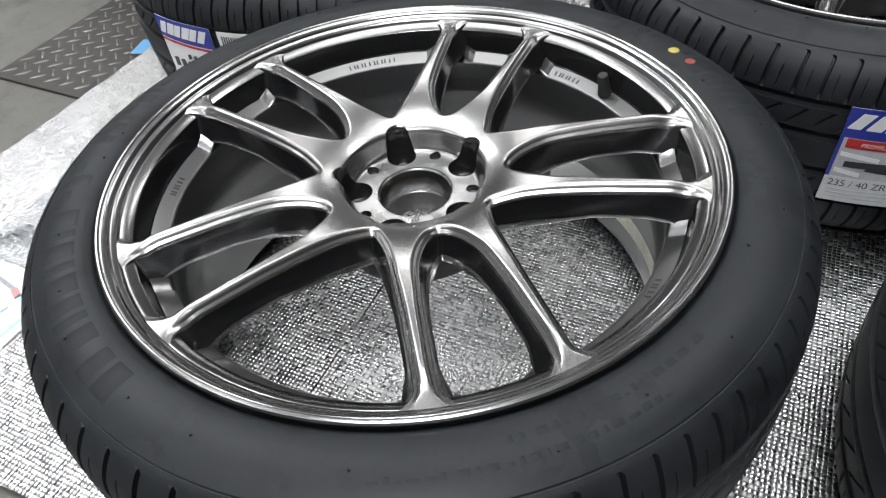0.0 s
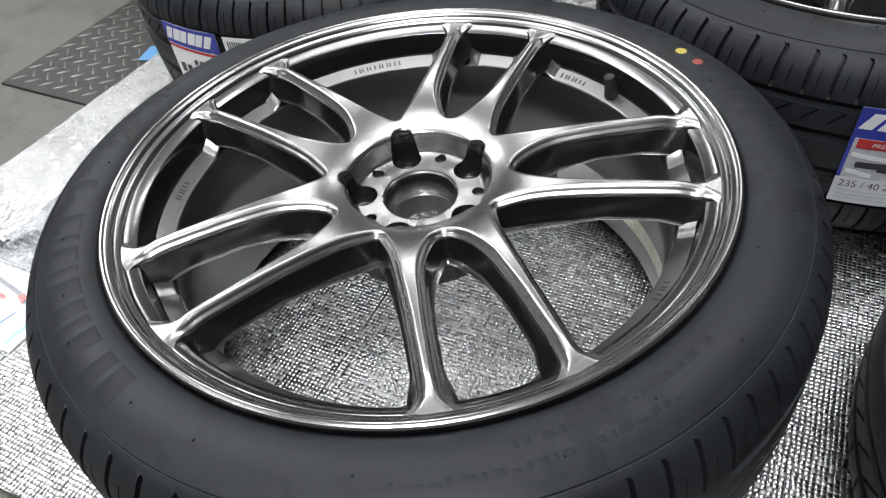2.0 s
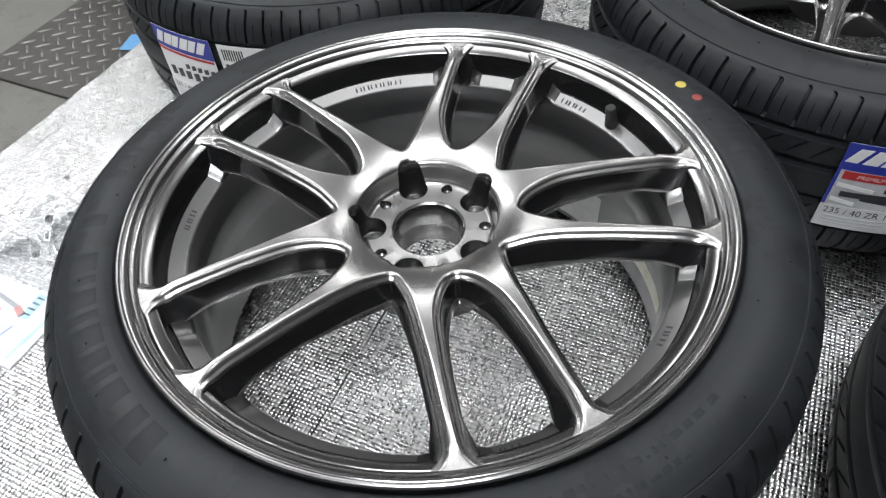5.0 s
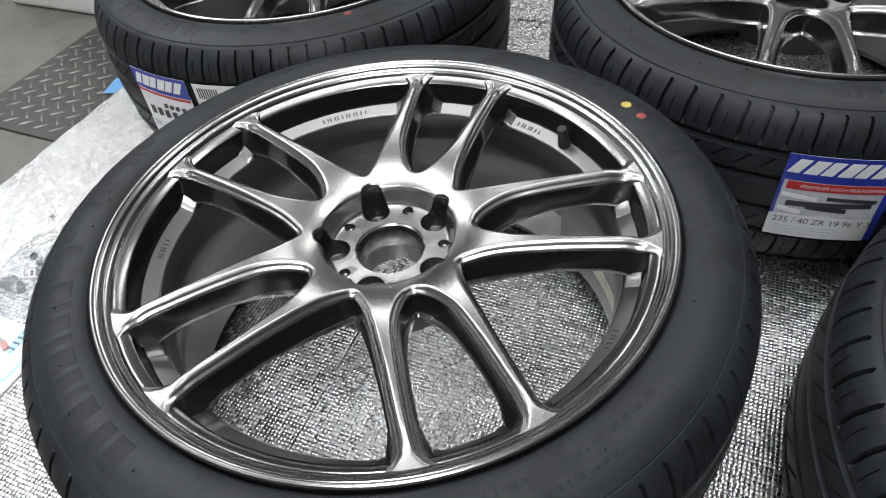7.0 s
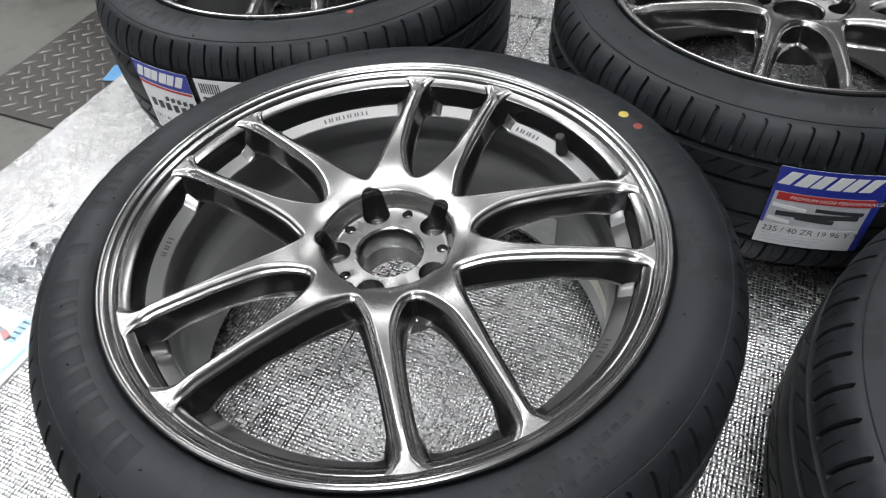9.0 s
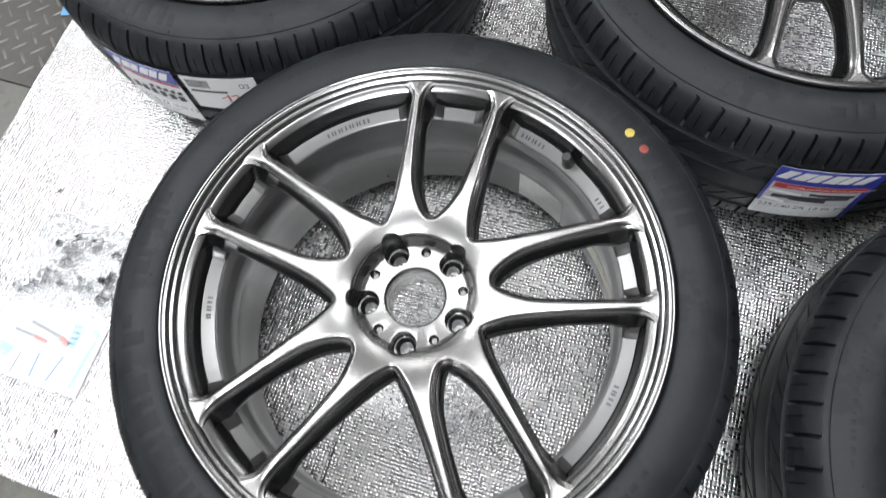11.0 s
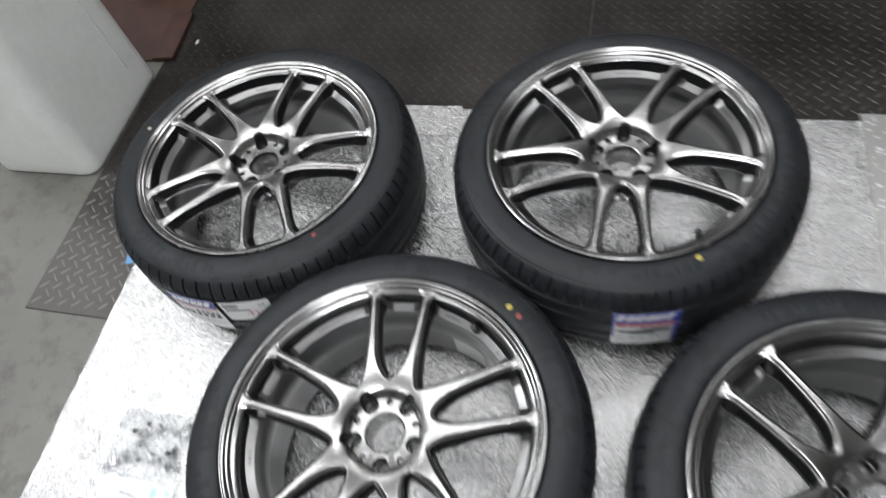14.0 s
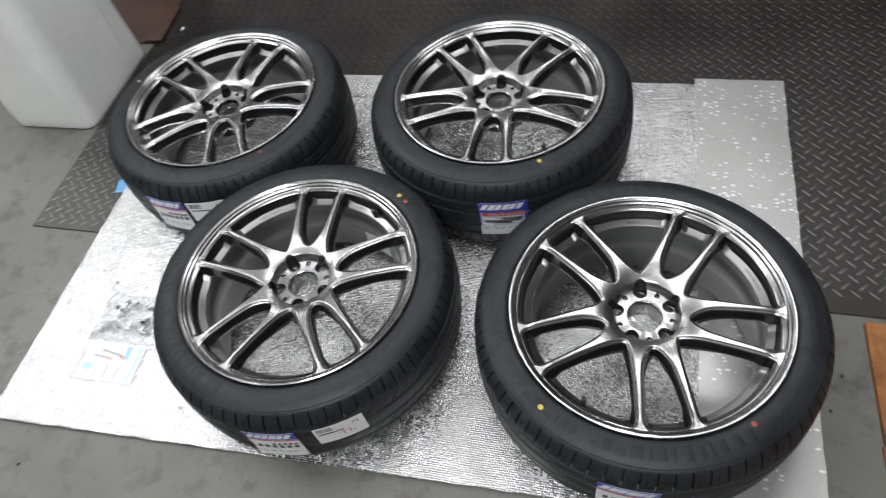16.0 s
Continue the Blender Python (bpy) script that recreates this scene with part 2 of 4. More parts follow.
def steel_material(name, dark, light, rough, worn=()):
    m, nt, b = material(name, dark, rough, 0.6)
    big, fine = noise_node(nt, 3.5, 5, 0.6), noise_node(nt, 90, 4)
    col = ramp(nt, big, [(0.35, dark), (0.68, light)])
    for u, v, r0, r1, tread in worn:
        # lighter patches with a ragged edge
        tc = nt.nodes.new("ShaderNodeTexCoord")
        d = nt.nodes.new("ShaderNodeVectorMath")
        d.operation = "DISTANCE"
        d.inputs[1].default_value = uv(u, v)
        nt.links.new(tc.outputs["Object"], d.inputs[0])
        edge = math_node(nt, "ADD", d.outputs["Value"], math_node(nt, "MULTIPLY", math_node(nt, "SUBTRACT", noise_node(nt, 6, 5, 0.65), 0.5), 0.55))
        col = mix(nt, ramp(nt, edge, [(r0, (1, 1, 1)), (r1, (0, 0, 0))]), col, tread)
    col = mix(nt, 0.5, col, ramp(nt, fine, [(0.3, (0.55, 0.52, 0.5)), (0.75, (1, 1, 1))]), "MULTIPLY")
    nt.links.new(col, b.inputs["Base Color"])
    nt.links.new(math_node(nt, "ADD", math_node(nt, "MULTIPLY", fine, 0.3), rough - 0.15), b.inputs["Roughness"])
    bump(nt, b, fine, 0.3, 0.0005)
    return m


# trodden bare at the front left, and simply lighter towards the right
STEEL = steel_material("oiled brown-black checker plate", (0.017, 0.0143, 0.0127), (0.047, 0.041, 0.037), 0.46,
                       ((-0.93, 0.28, 0.14, 0.60, (0.090, 0.085, 0.079)), (1.35, 0.55, 0.3, 0.9, (0.068, 0.063, 0.059))))
STEEL_WORN = steel_material("worn bright ridges", (0.14, 0.134, 0.127), (0.26, 0.252, 0.24), 0.36)
# the dull ridges are lighter too around the right-hand patch
STEEL_DULL = steel_material("oily dull ridges", (0.026, 0.0225, 0.020), (0.068, 0.061, 0.056), 0.42, ((1.35, 0.55, 0.3, 0.9, (0.15, 0.142, 0.134)),))


def wood_material():
    m, nt, b = material("orange varnished boards", (0.4, 0.16, 0.05), 0.45)
    tc = nt.nodes.new("ShaderNodeTexCoord")
    mp = nt.nodes.new("ShaderNodeMapping")
    mp.inputs["Scale"].default_value = (28, 2.2, 8)
    nt.links.new(tc.outputs["Object"], mp.inputs["Vector"])
    n = nt.nodes.new("ShaderNodeTexNoise")
    n.inputs["Scale"].default_value, n.inputs["Detail"].default_value = 2.0, 6.0
    nt.links.new(mp.outputs[0], n.inputs["Vector"])
    oi = nt.nodes.new("ShaderNodeObjectInfo")
    col = ramp(nt, n.outputs["Fac"], [(0.3, (0.29, 0.10, 0.025)), (0.7, (0.47, 0.20, 0.055))])
    col = mix(nt, math_node(nt, "MULTIPLY", oi.outputs["Random"], 0.4), col, (0.22, 0.08, 0.03))
    grime = ramp(nt, noise_node(nt, 11, 6, 0.7), [(0.36, (0.34, 0.30, 0.27)), (0.55, (1, 1, 1))])
    nt.links.new(mix(nt, 0.8, col, grime, "MULTIPLY"), b.inputs["Base Color"])
    bump(nt, b, n.outputs["Fac"], 0.2, 0.0008)
    return m


WOOD = wood_material()
RUST = mottled("dark red-brown timber", (0.03, 0.012, 0.008), (0.065, 0.026, 0.016), 0.6, scale=20)
WALL = mottled("grey painted wall", (0.12, 0.121, 0.123), (0.17, 0.171, 0.173), 0.7, scale=1.2, fine=40)
CEILING = mottled("grey ceiling boards", (0.66, 0.66, 0.66), (0.74, 0.74, 0.74), 0.8, scale=1.0, fine=30)
PLASTIC = mottled("scuffed off-white plastic", (0.78, 0.79, 0.75), (0.88, 0.89, 0.85), 0.42, scale=5, fine=60, strength=0.15)
BLACK = mottled("black plastic", (0.015, 0.015, 0.015), (0.03, 0.03, 0.03), 0.45)
WHITE = mottled("white paper", (0.75, 0.75, 0.74), (0.82, 0.82, 0.81), 0.5, relief=0.0001)
SILVER_PAPER = mottled("silver-grey print", (0.42, 0.43, 0.45), (0.58, 0.59, 0.6), 0.4, relief=0.0001, scale=40)
BLUE = mottled("blue print", (0.02, 0.035, 0.28), (0.035, 0.05, 0.36), 0.35, relief=0.0001)
RED = mottled("red print", (0.42, 0.02, 0.025), (0.52, 0.04, 0.04), 0.4, relief=0.0001)
INK = mottled("dark print", (0.03, 0.03, 0.035), (0.06, 0.06, 0.065), 0.5, relief=0.0001)
PALE = mottled("light grey print", (0.62, 0.63, 0.63), (0.7, 0.71, 0.71), 0.45, relief=0.0001)
YELLOW_DOT = mottled("yellow dot", (0.44, 0.34, 0.055), (0.56, 0.45, 0.1), 0.6, relief=0.0001)
RED_DOT = mottled("red dot", (0.2, 0.035, 0.027), (0.31, 0.062, 0.048), 0.6, relief=0.0001)
INNER_PAPER = mottled("greyed paper", (0.62, 0.63, 0.61), (0.74, 0.75, 0.72), 0.5, scale=30, relief=0.0002)
OLD_TAPE = mottled("yellowed tape", (0.62, 0.60, 0.44), (0.86, 0.86, 0.80), 0.45, scale=45, fine=200, relief=0.0003)
TAPE_BLUE = mottled("blue tape", (0.10, 0.30, 0.58), (0.16, 0.40, 0.68), 0.45)
SKY_BLUE = mottled("pale blue card print", (0.3, 0.58, 0.78), (0.5, 0.74, 0.88), 0.4, scale=60)
# the film's haze over the card is put into these pale print colours
HAZY_GREY = mottled("grey print paled by film haze", (0.22, 0.23, 0.25), (0.36, 0.37, 0.39), 0.45, relief=0.0001, scale=60)
HAZY_BLUE = mottled("blue print paled by film haze", (0.12, 0.22, 0.42), (0.25, 0.38, 0.58), 0.45, relief=0.0001, scale=60)
HAZY_RED = mottled("red print paled by film haze", (0.55, 0.16, 0.15), (0.66, 0.28, 0.26), 0.45, relief=0.0001, scale=60)
CHROME = mottled("bright zinc", (0.6, 0.6, 0.61), (0.8, 0.8, 0.81), 0.2, metal=1.0)
TUBE, _, _tb = material("fluorescent tube", (1, 1, 1), 0.5)
_tb.inputs["Emission Color"].default_value = (1.0, 0.98, 0.94, 1)
_tb.inputs["Emission Strength"].default_value = 6.0


def film_material():
    m, nt, b = material("clear plastic film", (0.62, 0.64, 0.65), 0.14)
    b.inputs["Alpha"].default_value = 0.24
    bump(nt, b, noise_node(nt, 28, 2), 0.35, 0.003)
    return m


FILM = film_material()


# ---- builders ----
def mesh_of(name, verts, faces, mat, sharp=35.0, smooth=True):
    me = bpy.data.meshes.new(name)
    me.from_pydata([tuple(v) for v in verts], [], faces)
    me.polygons.foreach_set("use_smooth", [smooth] * len(me.polygons))
    me.materials.append(mat)
    me.update()
    if smooth and sharp:
        me.set_sharp_from_angle(angle=radians(sharp))
    return me


def from_bm(name, bm, mat, sharp=35.0, smooth=True):
    bmesh.ops.recalc_face_normals(bm, faces=bm.faces)
    me = bpy.data.meshes.new(name)
    bm.to_mesh(me)
    bm.free()
    me.polygons.foreach_set("use_smooth", [smooth] * len(me.polygons))
    me.materials.append(mat)
    if smooth:
        me.set_sharp_from_angle(angle=radians(sharp))
    return me


def part(name, me, parent, m=None, label=""):
    ob = new(name, me)
    ob.parent = parent
    if m is not None:
        ob.matrix_basis = m
    if label:
        tagged(ob, label)
    return ob


def box_bm(sx, sy, sz, bevel=0.0, at=(0, 0, 0), seg=2):
    """A bevelled box that stands on its base."""
    bm = bmesh.new()
    bmesh.ops.create_cube(bm, size=1)
    for v in bm.verts:
        v.co = Vector((v.co.x * sx + at[0], v.co.y * sy + at[1], (v.co.z + 0.5) * sz + at[2]))
    if bevel:
        bmesh.ops.bevel(bm, geom=list(bm.edges), offset=bevel, segments=seg, affect="EDGES", profile=0.5)
    return bm


def lathe(name, profile, n, mat, closed=True, sharp=32.0, second=()):
    """A turned body: (radius, height) pairs swept round z."""
    m = len(profile)
    verts = [(r * math.cos(2 * math.pi * k / n), r * math.sin(2 * math.pi * k / n), z) for k in range(n) for r, z in profile]
    faces = []
    for k in range(n):
        a, b = k * m, (k + 1) % n * m
        for j in range(m if closed else m - 1):
            i = (j + 1) % m
            faces.append((a + j, b + j, b + i, a + i))
    me = mesh_of(name, verts, faces, mat, sharp)
    rows = m if closed else m - 1
    slots = [0] * rows
    for q, (other, j0, j1) in enumerate(second):
        me.materials.append(other)
        slots[j0:j1] = [q + 1] * (j1 - j0)
    if second:
        me.polygons.foreach_set("material_index", slots * n)
    return me


# ---- floor, plates, boards, room ----
def slab(name, corners, top, thick, mat, bevel=0.0):
    bm = bmesh.new()
    lo = [bm.verts.new(uv(u, v, top - thick)) for u, v in corners]
    hi = [bm.verts.new(uv(u, v, top)) for u, v in corners]
    bm.faces.new(lo[::-1])
    bm.faces.new(hi)
    k = len(lo)
    for i in range(k):
        bm.faces.new((lo[i], lo[(i + 1) % k], hi[(i + 1) % k], hi[i]))
    if bevel:
        bmesh.ops.bevel(bm, geom=[e for e in bm.edges if e.verts[0] in hi and e.verts[1] in hi], offset=bevel, segments=1, affect="EDGES")
    return from_bm(name, bm, mat)


tagged(new("floor", slab("floor", [(-4.2, -4), (4.2, -4), (4.2, 4.2), (-4.2, 4.2)], -0.005, 0.15, CONCRETE)),
       "grey-brown stained concrete workshop floor", "floor", kind="structure")

WALLS = {"wall_north": ((0, 4.25), (8.6, 0.1)), "wall_south": ((0, -4.05), (8.6, 0.1)), "wall_east": ((4.25, 0.1), (0.1, 8.2)), "wall_west": ((-4.25, 0.1), (0.1, 8.2))}
for name, ((cu, cv), (su, sv)) in WALLS.items():
    ob = new(name, from_bm(name, box_bm(su, sv, CEIL + 0.005), WALL))
    ob.matrix_basis = GRID @ Matrix.Translation((cu, cv, -0.005))
    tagged(ob, "plain grey painted workshop wall", "wall", kind="structure")
ob = new("ceiling", from_bm("ceiling", box_bm(8.6, 8.4, 0.1), CEILING))
ob.matrix_basis = GRID @ Matrix.Translation((0, 0.1, CEIL))
tagged(ob, "plain grey board ceiling of the workshop", "ceiling", kind="structure")

for u, v, gain, sx, sy in LAMPS:
    lamp = tagged(new("ceiling_light"), "unseen four-tube fluorescent light assumed to hang under the ceiling", "ceiling light", group="ceiling lights")
    lamp.matrix_basis = Matrix.Translation((u, v, HANG - 0.05)) @ GRID
    part("housing", from_bm("housing", box_bm(sx, sy, 0.05, 0.01), PLASTIC), lamp)
    for dx in (-0.4, 0.4):
        part("hanger", lathe("hanger", [(0.004, 0.045), (0.004, CEIL - HANG + 0.052), (0.0005, CEIL - HANG + 0.052), (0.0005, 0.045)], 8, CHROME), lamp, Matrix.Translation((dx * sx, 0, 0)), "thin steel rod")
    fixture_tube = lathe("tube", [(0.016, 0.0), (0.016, sx - 0.1), (0.001, sx - 0.1), (0.001, 0.0)], 16, TUBE)
    for dy in (-0.34, -0.115, 0.115, 0.34):
        part("tube", fixture_tube, lamp, Matrix.Translation((0.05 - sx / 2, dy * sy, -0.02)) @ Matrix.Rotation(radians(90), 4, "Y"), "white glowing tube")
    light = bpy.data.lights.new("tube_light", "AREA")
    light.shape, light.size, light.size_y = "RECTANGLE", sx, sy
    light.energy, light.color = LAMP_WATTS * gain, (0.926, 0.953, 1.0)
    lo = new("tube_light", light)
    lo.matrix_basis = Matrix.Translation((u, v, HANG - 0.1)) @ GRID
    # an added upward lamp, standing for the same tubes, brightens the ceiling
    up = light.copy()
    up.energy = light.energy * UPWARD
    lo = new("tube_light", up)
    lo.matrix_basis = Matrix.Translation((u, v, HANG + 0.02)) @ GRID @ Matrix.Rotation(math.pi, 4, "X")


DU, DV = 0.0366, 0.0405
RIDGE_V = [(-0.5, 0, 0), (-0.25, -0.5, 0), (0.25, -0.5, 0), (0.5, 0, 0), (0.25, 0.5, 0), (-0.25, 0.5, 0), (-0.36, 0, 1), (0.36, 0, 1)]
RIDGE_F = [(0, 1, 6), (1, 2, 7, 6), (2, 3, 7), (3, 4, 7), (4, 5, 6, 7), (5, 0, 6)]


def ridge_verts():
    return [Vector((fl * 0.0325, fw * 0.0066, 0.0017 if up else -0.0006)) for fl, fw, up in RIDGE_V]


RIDGE = mesh_of("ridge", ridge_verts(), RIDGE_F, STEEL_WORN, 0)


def ridges(plate, u0, u1, v0, v1, near):
    """Raised lozenges at right angles to one another, as rolled into checker plate; those in the near stretch singly, the rest joined."""
    verts, faces = [], []
    for i in range(int((u0 + 0.9159) / DU * 2) - 2, int((u1 + 0.9159) / DU * 2) + 3):
        for j in range(int((v0 - 0.301) / DV * 2) - 2, int((v1 - 0.301) / DV * 2) + 3):
            if (i + j) % 2:
                continue
            cu, cv = -0.9159 + i * DU / 2, 0.301 + j * DV / 2
            if not (u0 + 0.008 < cu < u1 - 0.008 and v0 + 0.008 < cv < v1 - 0.008):
                continue
            m = GRID @ Matrix.Translation((cu, cv, 0)) @ Matrix.Rotation(radians(45 if i % 2 else -45), 4, "Z")
            if near[0] < cu < near[1] and near[2] < cv < near[3]:
                part("ridge", RIDGE, plate, m)
            else:
                b = len(verts)
                verts += [m @ v for v in ridge_verts()]
                faces += [tuple(b + k for k in f) for f in RIDGE_F]
    tagged(part("ridge_rest", mesh_of("ridge_rest", verts, faces, STEEL_DULL, 0), plate, label="oily dull lozenge ridges"), kind="stuff")


PLATES = [(-0.99, 0.2345), (0.2375, 1.465)]
NEAR = [(-1.0, -0.6, 0.2, 0.62), (1.07, 1.47, 0.1, 0.52)]
for k, (u0, u1) in enumerate(PLATES):
    va, vb = (0.216, 0.196) if k == 0 else (0.193, 0.160)
    plate = tagged(new("checker_plate", slab("checker_plate", [(u0, va), (u1, vb), (u1, 2.6), (u0, 2.6)], 0.0, 0.0048, STEEL, 0.001)),
                   "dark oily steel checker plate lying on the concrete", "steel plate", group="floor plates")
    ridges(plate, u0, u1, max(va, vb), 2.59, NEAR[k])

# orange boards beside the plate
boards = tagged(new("wooden_boards"), "orange-brown varnished wooden floor boards with dark joints", "floor boards", kind="structure")
bw = 0.086
for row, (v0, v1) in enumerate(((-1.6, -0.122), (-0.116, 0.148))):
    for k in range(8):
        u0 = 1.176 - (0.004 if row == 0 else 0.0) + k * bw - (0.045 if k else 0)
        w = bw - 0.0025 - (0.045 if k == 0 else 0)
        bm = box_bm(w, v1 - v0, 0.012, 0.0015, seg=1)
        part("board", from_bm("board", bm, WOOD), boards, GRID @ Matrix.Translation((u0 + w / 2, (v0 + v1) / 2, -0.0052)))
for k in range(6):
    bm = box_bm(bw - 0.0025, 2.4, 0.012, 0.0015, seg=1)
    part("board", from_bm("board", bm, WOOD), boards, GRID @ Matrix.Translation((1.472 + bw * (k + 0.5), 1.38, -0.0052)))


# ---- foil mat ----
def mat_sheet(name, corners, top, thick, nu, nv, seed, mat):
    """A thin padded sheet, slightly wavy, with a top, a bottom and an edge."""
    (a, b, c, d) = [Vector((*p, 0)) for p in corners]
    verts, faces = [], []
    for layer in (1, 0):
        for i in range(nu + 1):
            for j in range(nv + 1):
                s, t = i / nu, j / nv
                p = (a * (1 - s) + b * s) * (1 - t) + (d * (1 - s) + c * s) * t
                rag = 0.0022 * noise.noise((p.x * 24 + seed, p.y * 24, 3.0))
                if i in (0, nu):
                    p.x += rag
                if j in (0, nv):
                    p.y += rag
                z = top + 0.0007 * noise.noise((p.x * 9 + seed, p.y * 9, 0)) + 0.0005 * noise.noise((p.x * 31, p.y * 31, seed)) if layer else top - thick
                verts.append((p.x, p.y, z))
    n = (nu + 1) * (nv + 1)
    ix = lambda l, i, j: l * n + i * (nv + 1) + j
    for i in range(nu):
        for j in range(nv):
            faces.append((ix(0, i, j), ix(0, i + 1, j), ix(0, i + 1, j + 1), ix(0, i, j + 1)))
            faces.append((ix(1, i, j), ix(1, i, j + 1), ix(1, i + 1, j + 1), ix(1, i + 1, j)))
    for i in range(nu):
        faces.append((ix(0, i, 0), ix(1, i, 0), ix(1, i + 1, 0), ix(0, i + 1, 0)))
        faces.append((ix(0, i, nv), ix(0, i + 1, nv), ix(1, i + 1, nv), ix(1, i, nv)))
    for j in range(nv):
        faces.append((ix(0, 0, j), ix(0, 0, j + 1), ix(1, 0, j + 1), ix(1, 0, j)))
        faces.append((ix(0, nu, j), ix(1, nu, j), ix(1, nu, j + 1), ix(0, nu, j + 1)))
    return mesh_of(name, verts, faces, mat, 40)


MAT_TOP = 0.006
SHEETS = [
    ([(-0.754, -0.339), (-0.077, -0.3255), (-0.077, 0.878), (-0.754, 0.874)], MAT_TOP, 0.0045, 60, 100, "silver woven foil mat sheet with ragged edges on the floor"),
    ([(-0.0755, -0.3255), (0.846, -0.312), (0.846, 0.881), (-0.0755, 0.878)], MAT_TOP, 0.0045, 80, 100, "silver woven foil mat sheet in the middle of the floor cover"),
    ([(0.838, -0.312), (1.063, -0.30), (1.072, 0.893), (0.843, 0.896)], MAT_TOP + 0.0062, 0.0059, 24, 100, "narrow aged satin foil strip overlapping the wider sheet"),
]
SHEETS.append(([(-0.30, 0.784), (-0.056, 0.791), (-0.056, 0.886), (-0.30, 0.881)], MAT_TOP + 0.0038, 0.0030, 24, 10, "short silver foil offcut lying over the sheets' far edge"))
for k, (corners, top, thick, nu, nv, label) in enumerate(SHEETS):
    ob = new("foil_mat", mat_sheet("foil_mat", corners, top, thick, nu, nv, k * 7.3, SATIN_FOIL if "aged" in label else FOIL))
    ob.matrix_basis = GRID.copy()
    tagged(ob, label, "foil mat", group="foil mats")

# ---- wheels ----
TYRE_PROFILE = [  # upper half from the bead outwards; (radius, height over the middle plane, what is cut there)
    (0.2515, 0.0950, 0), (0.2535, 0.0975, 0), (0.2580, 0.1000, 0), (0.2601, 0.1016, 0), (0.2611, 0.1052, 0), (0.2638, 0.1083, 0),
    (0.2690, 0.1103, 0), (0.2780, 0.1110, 0), (0.2840, 0.1108, 0), (0.2900, 0.1100, 0), (0.2980, 0.1078, 0), (0.3040, 0.1052, 0), (0.3084, 0.1030, 0),
    (0.3089, 0.1018, 0), (0.3096, 0.1017, 0), (0.3101, 0.1023, 0), (0.3117, 0.1014, 0), (0.3140, 0.0998, 0), (0.3157, 0.0981, 1), (0.3178, 0.0959, 1), (0.3204, 0.0924, 1), (0.3241, 0.0864, 1), (0.3274, 0.0798, 1), (0.3292, 0.0732, 1),
    (0.3304, 0.0677, 1), (0.3310, 0.0625, 1), (0.3308, 0.0600, 2), (0.3248, 0.0590, 2), (0.3248, 0.0515, 2), (0.3320, 0.0505, 2), (0.3321, 0.0480, 3),
    (0.3329, 0.0380, 3), (0.3334, 0.0285, 3), (0.3334, 0.0265, 2), (0.3273, 0.0255, 2), (0.3273, 0.0165, 2), (0.3340, 0.0155, 2), (0.3342, 0.0120, 4), (0.3345, 0.0040, 4)]
PITCHES = ([5.3] * 9 + [4.2] * 9 + [34.5 / 7] * 7) * 3     # degrees, in runs of three sizes
MID = 0.1215


def tyre_mesh():
    rows = [(r, MID + h, c) for r, h, c in TYRE_PROFILE] + [(r, MID - h - max(0.0, h - 0.06) * 0.175, c) for r, h, c in reversed(TYRE_PROFILE)]
    cols = [(0.0, 0), (0.02, 1), (0.135, 1), (0.155, 0), (0.32, 0), (0.485, 0), (0.495, 2), (0.515, 2), (0.525, 0), (0.76, 0)]
    m, verts, faces = len(rows), [], []
    starts = np.cumsum([0.0] + PITCHES)
    for p, size in enumerate(PITCHES):
        for f, cut in cols:
            for r, z, kind in rows:
                h = z - MID
                lean = 0.0
                deep = 0.0
                if kind in (1,):
                    lean = 0.10 * ((abs(h) - 0.06) / 0.04) ** 2
                    if cut == 1:
                        deep = 0.0075 if abs(h) < 0.097 else 0.004
                    elif cut == 2 and 0.064 < abs(h) < 0.085:
                        deep = 0.0040
                elif kind == 3:
                    lean = 0.8 * (abs(h) - 0.028) / 0.02
                    if cut == 1 and abs(h) > 0.03:
                        deep = 0.006
                a = radians(starts[p] + size * (f + (lean if h > 0 else -lean)))
                rr = r - deep
                verts.append((rr * math.cos(a), rr * math.sin(a), z))
    n = len(PITCHES) * len(cols)
    for k in range(n):
        a, b = k * m, (k + 1) % n * m
        for j in range(m):
            i = (j + 1) % m
            faces.append((a + j, a + i, b + i, b + j))
    return mesh_of("tyre", verts, faces, RUBBER, 38)


def side_height(r):
    """The sidewall's height at a radius."""
    pts = [(r0, MID + h) for r0, h, _ in TYRE_PROFILE[4:23]]
    for (ra, za), (rb, zb) in zip(pts, pts[1:]):
        if ra <= r <= rb:
            return za + (zb - za) * (r - ra) / (rb - ra)
    return pts[0][1] if r < pts[0][0] else pts[-1][1]


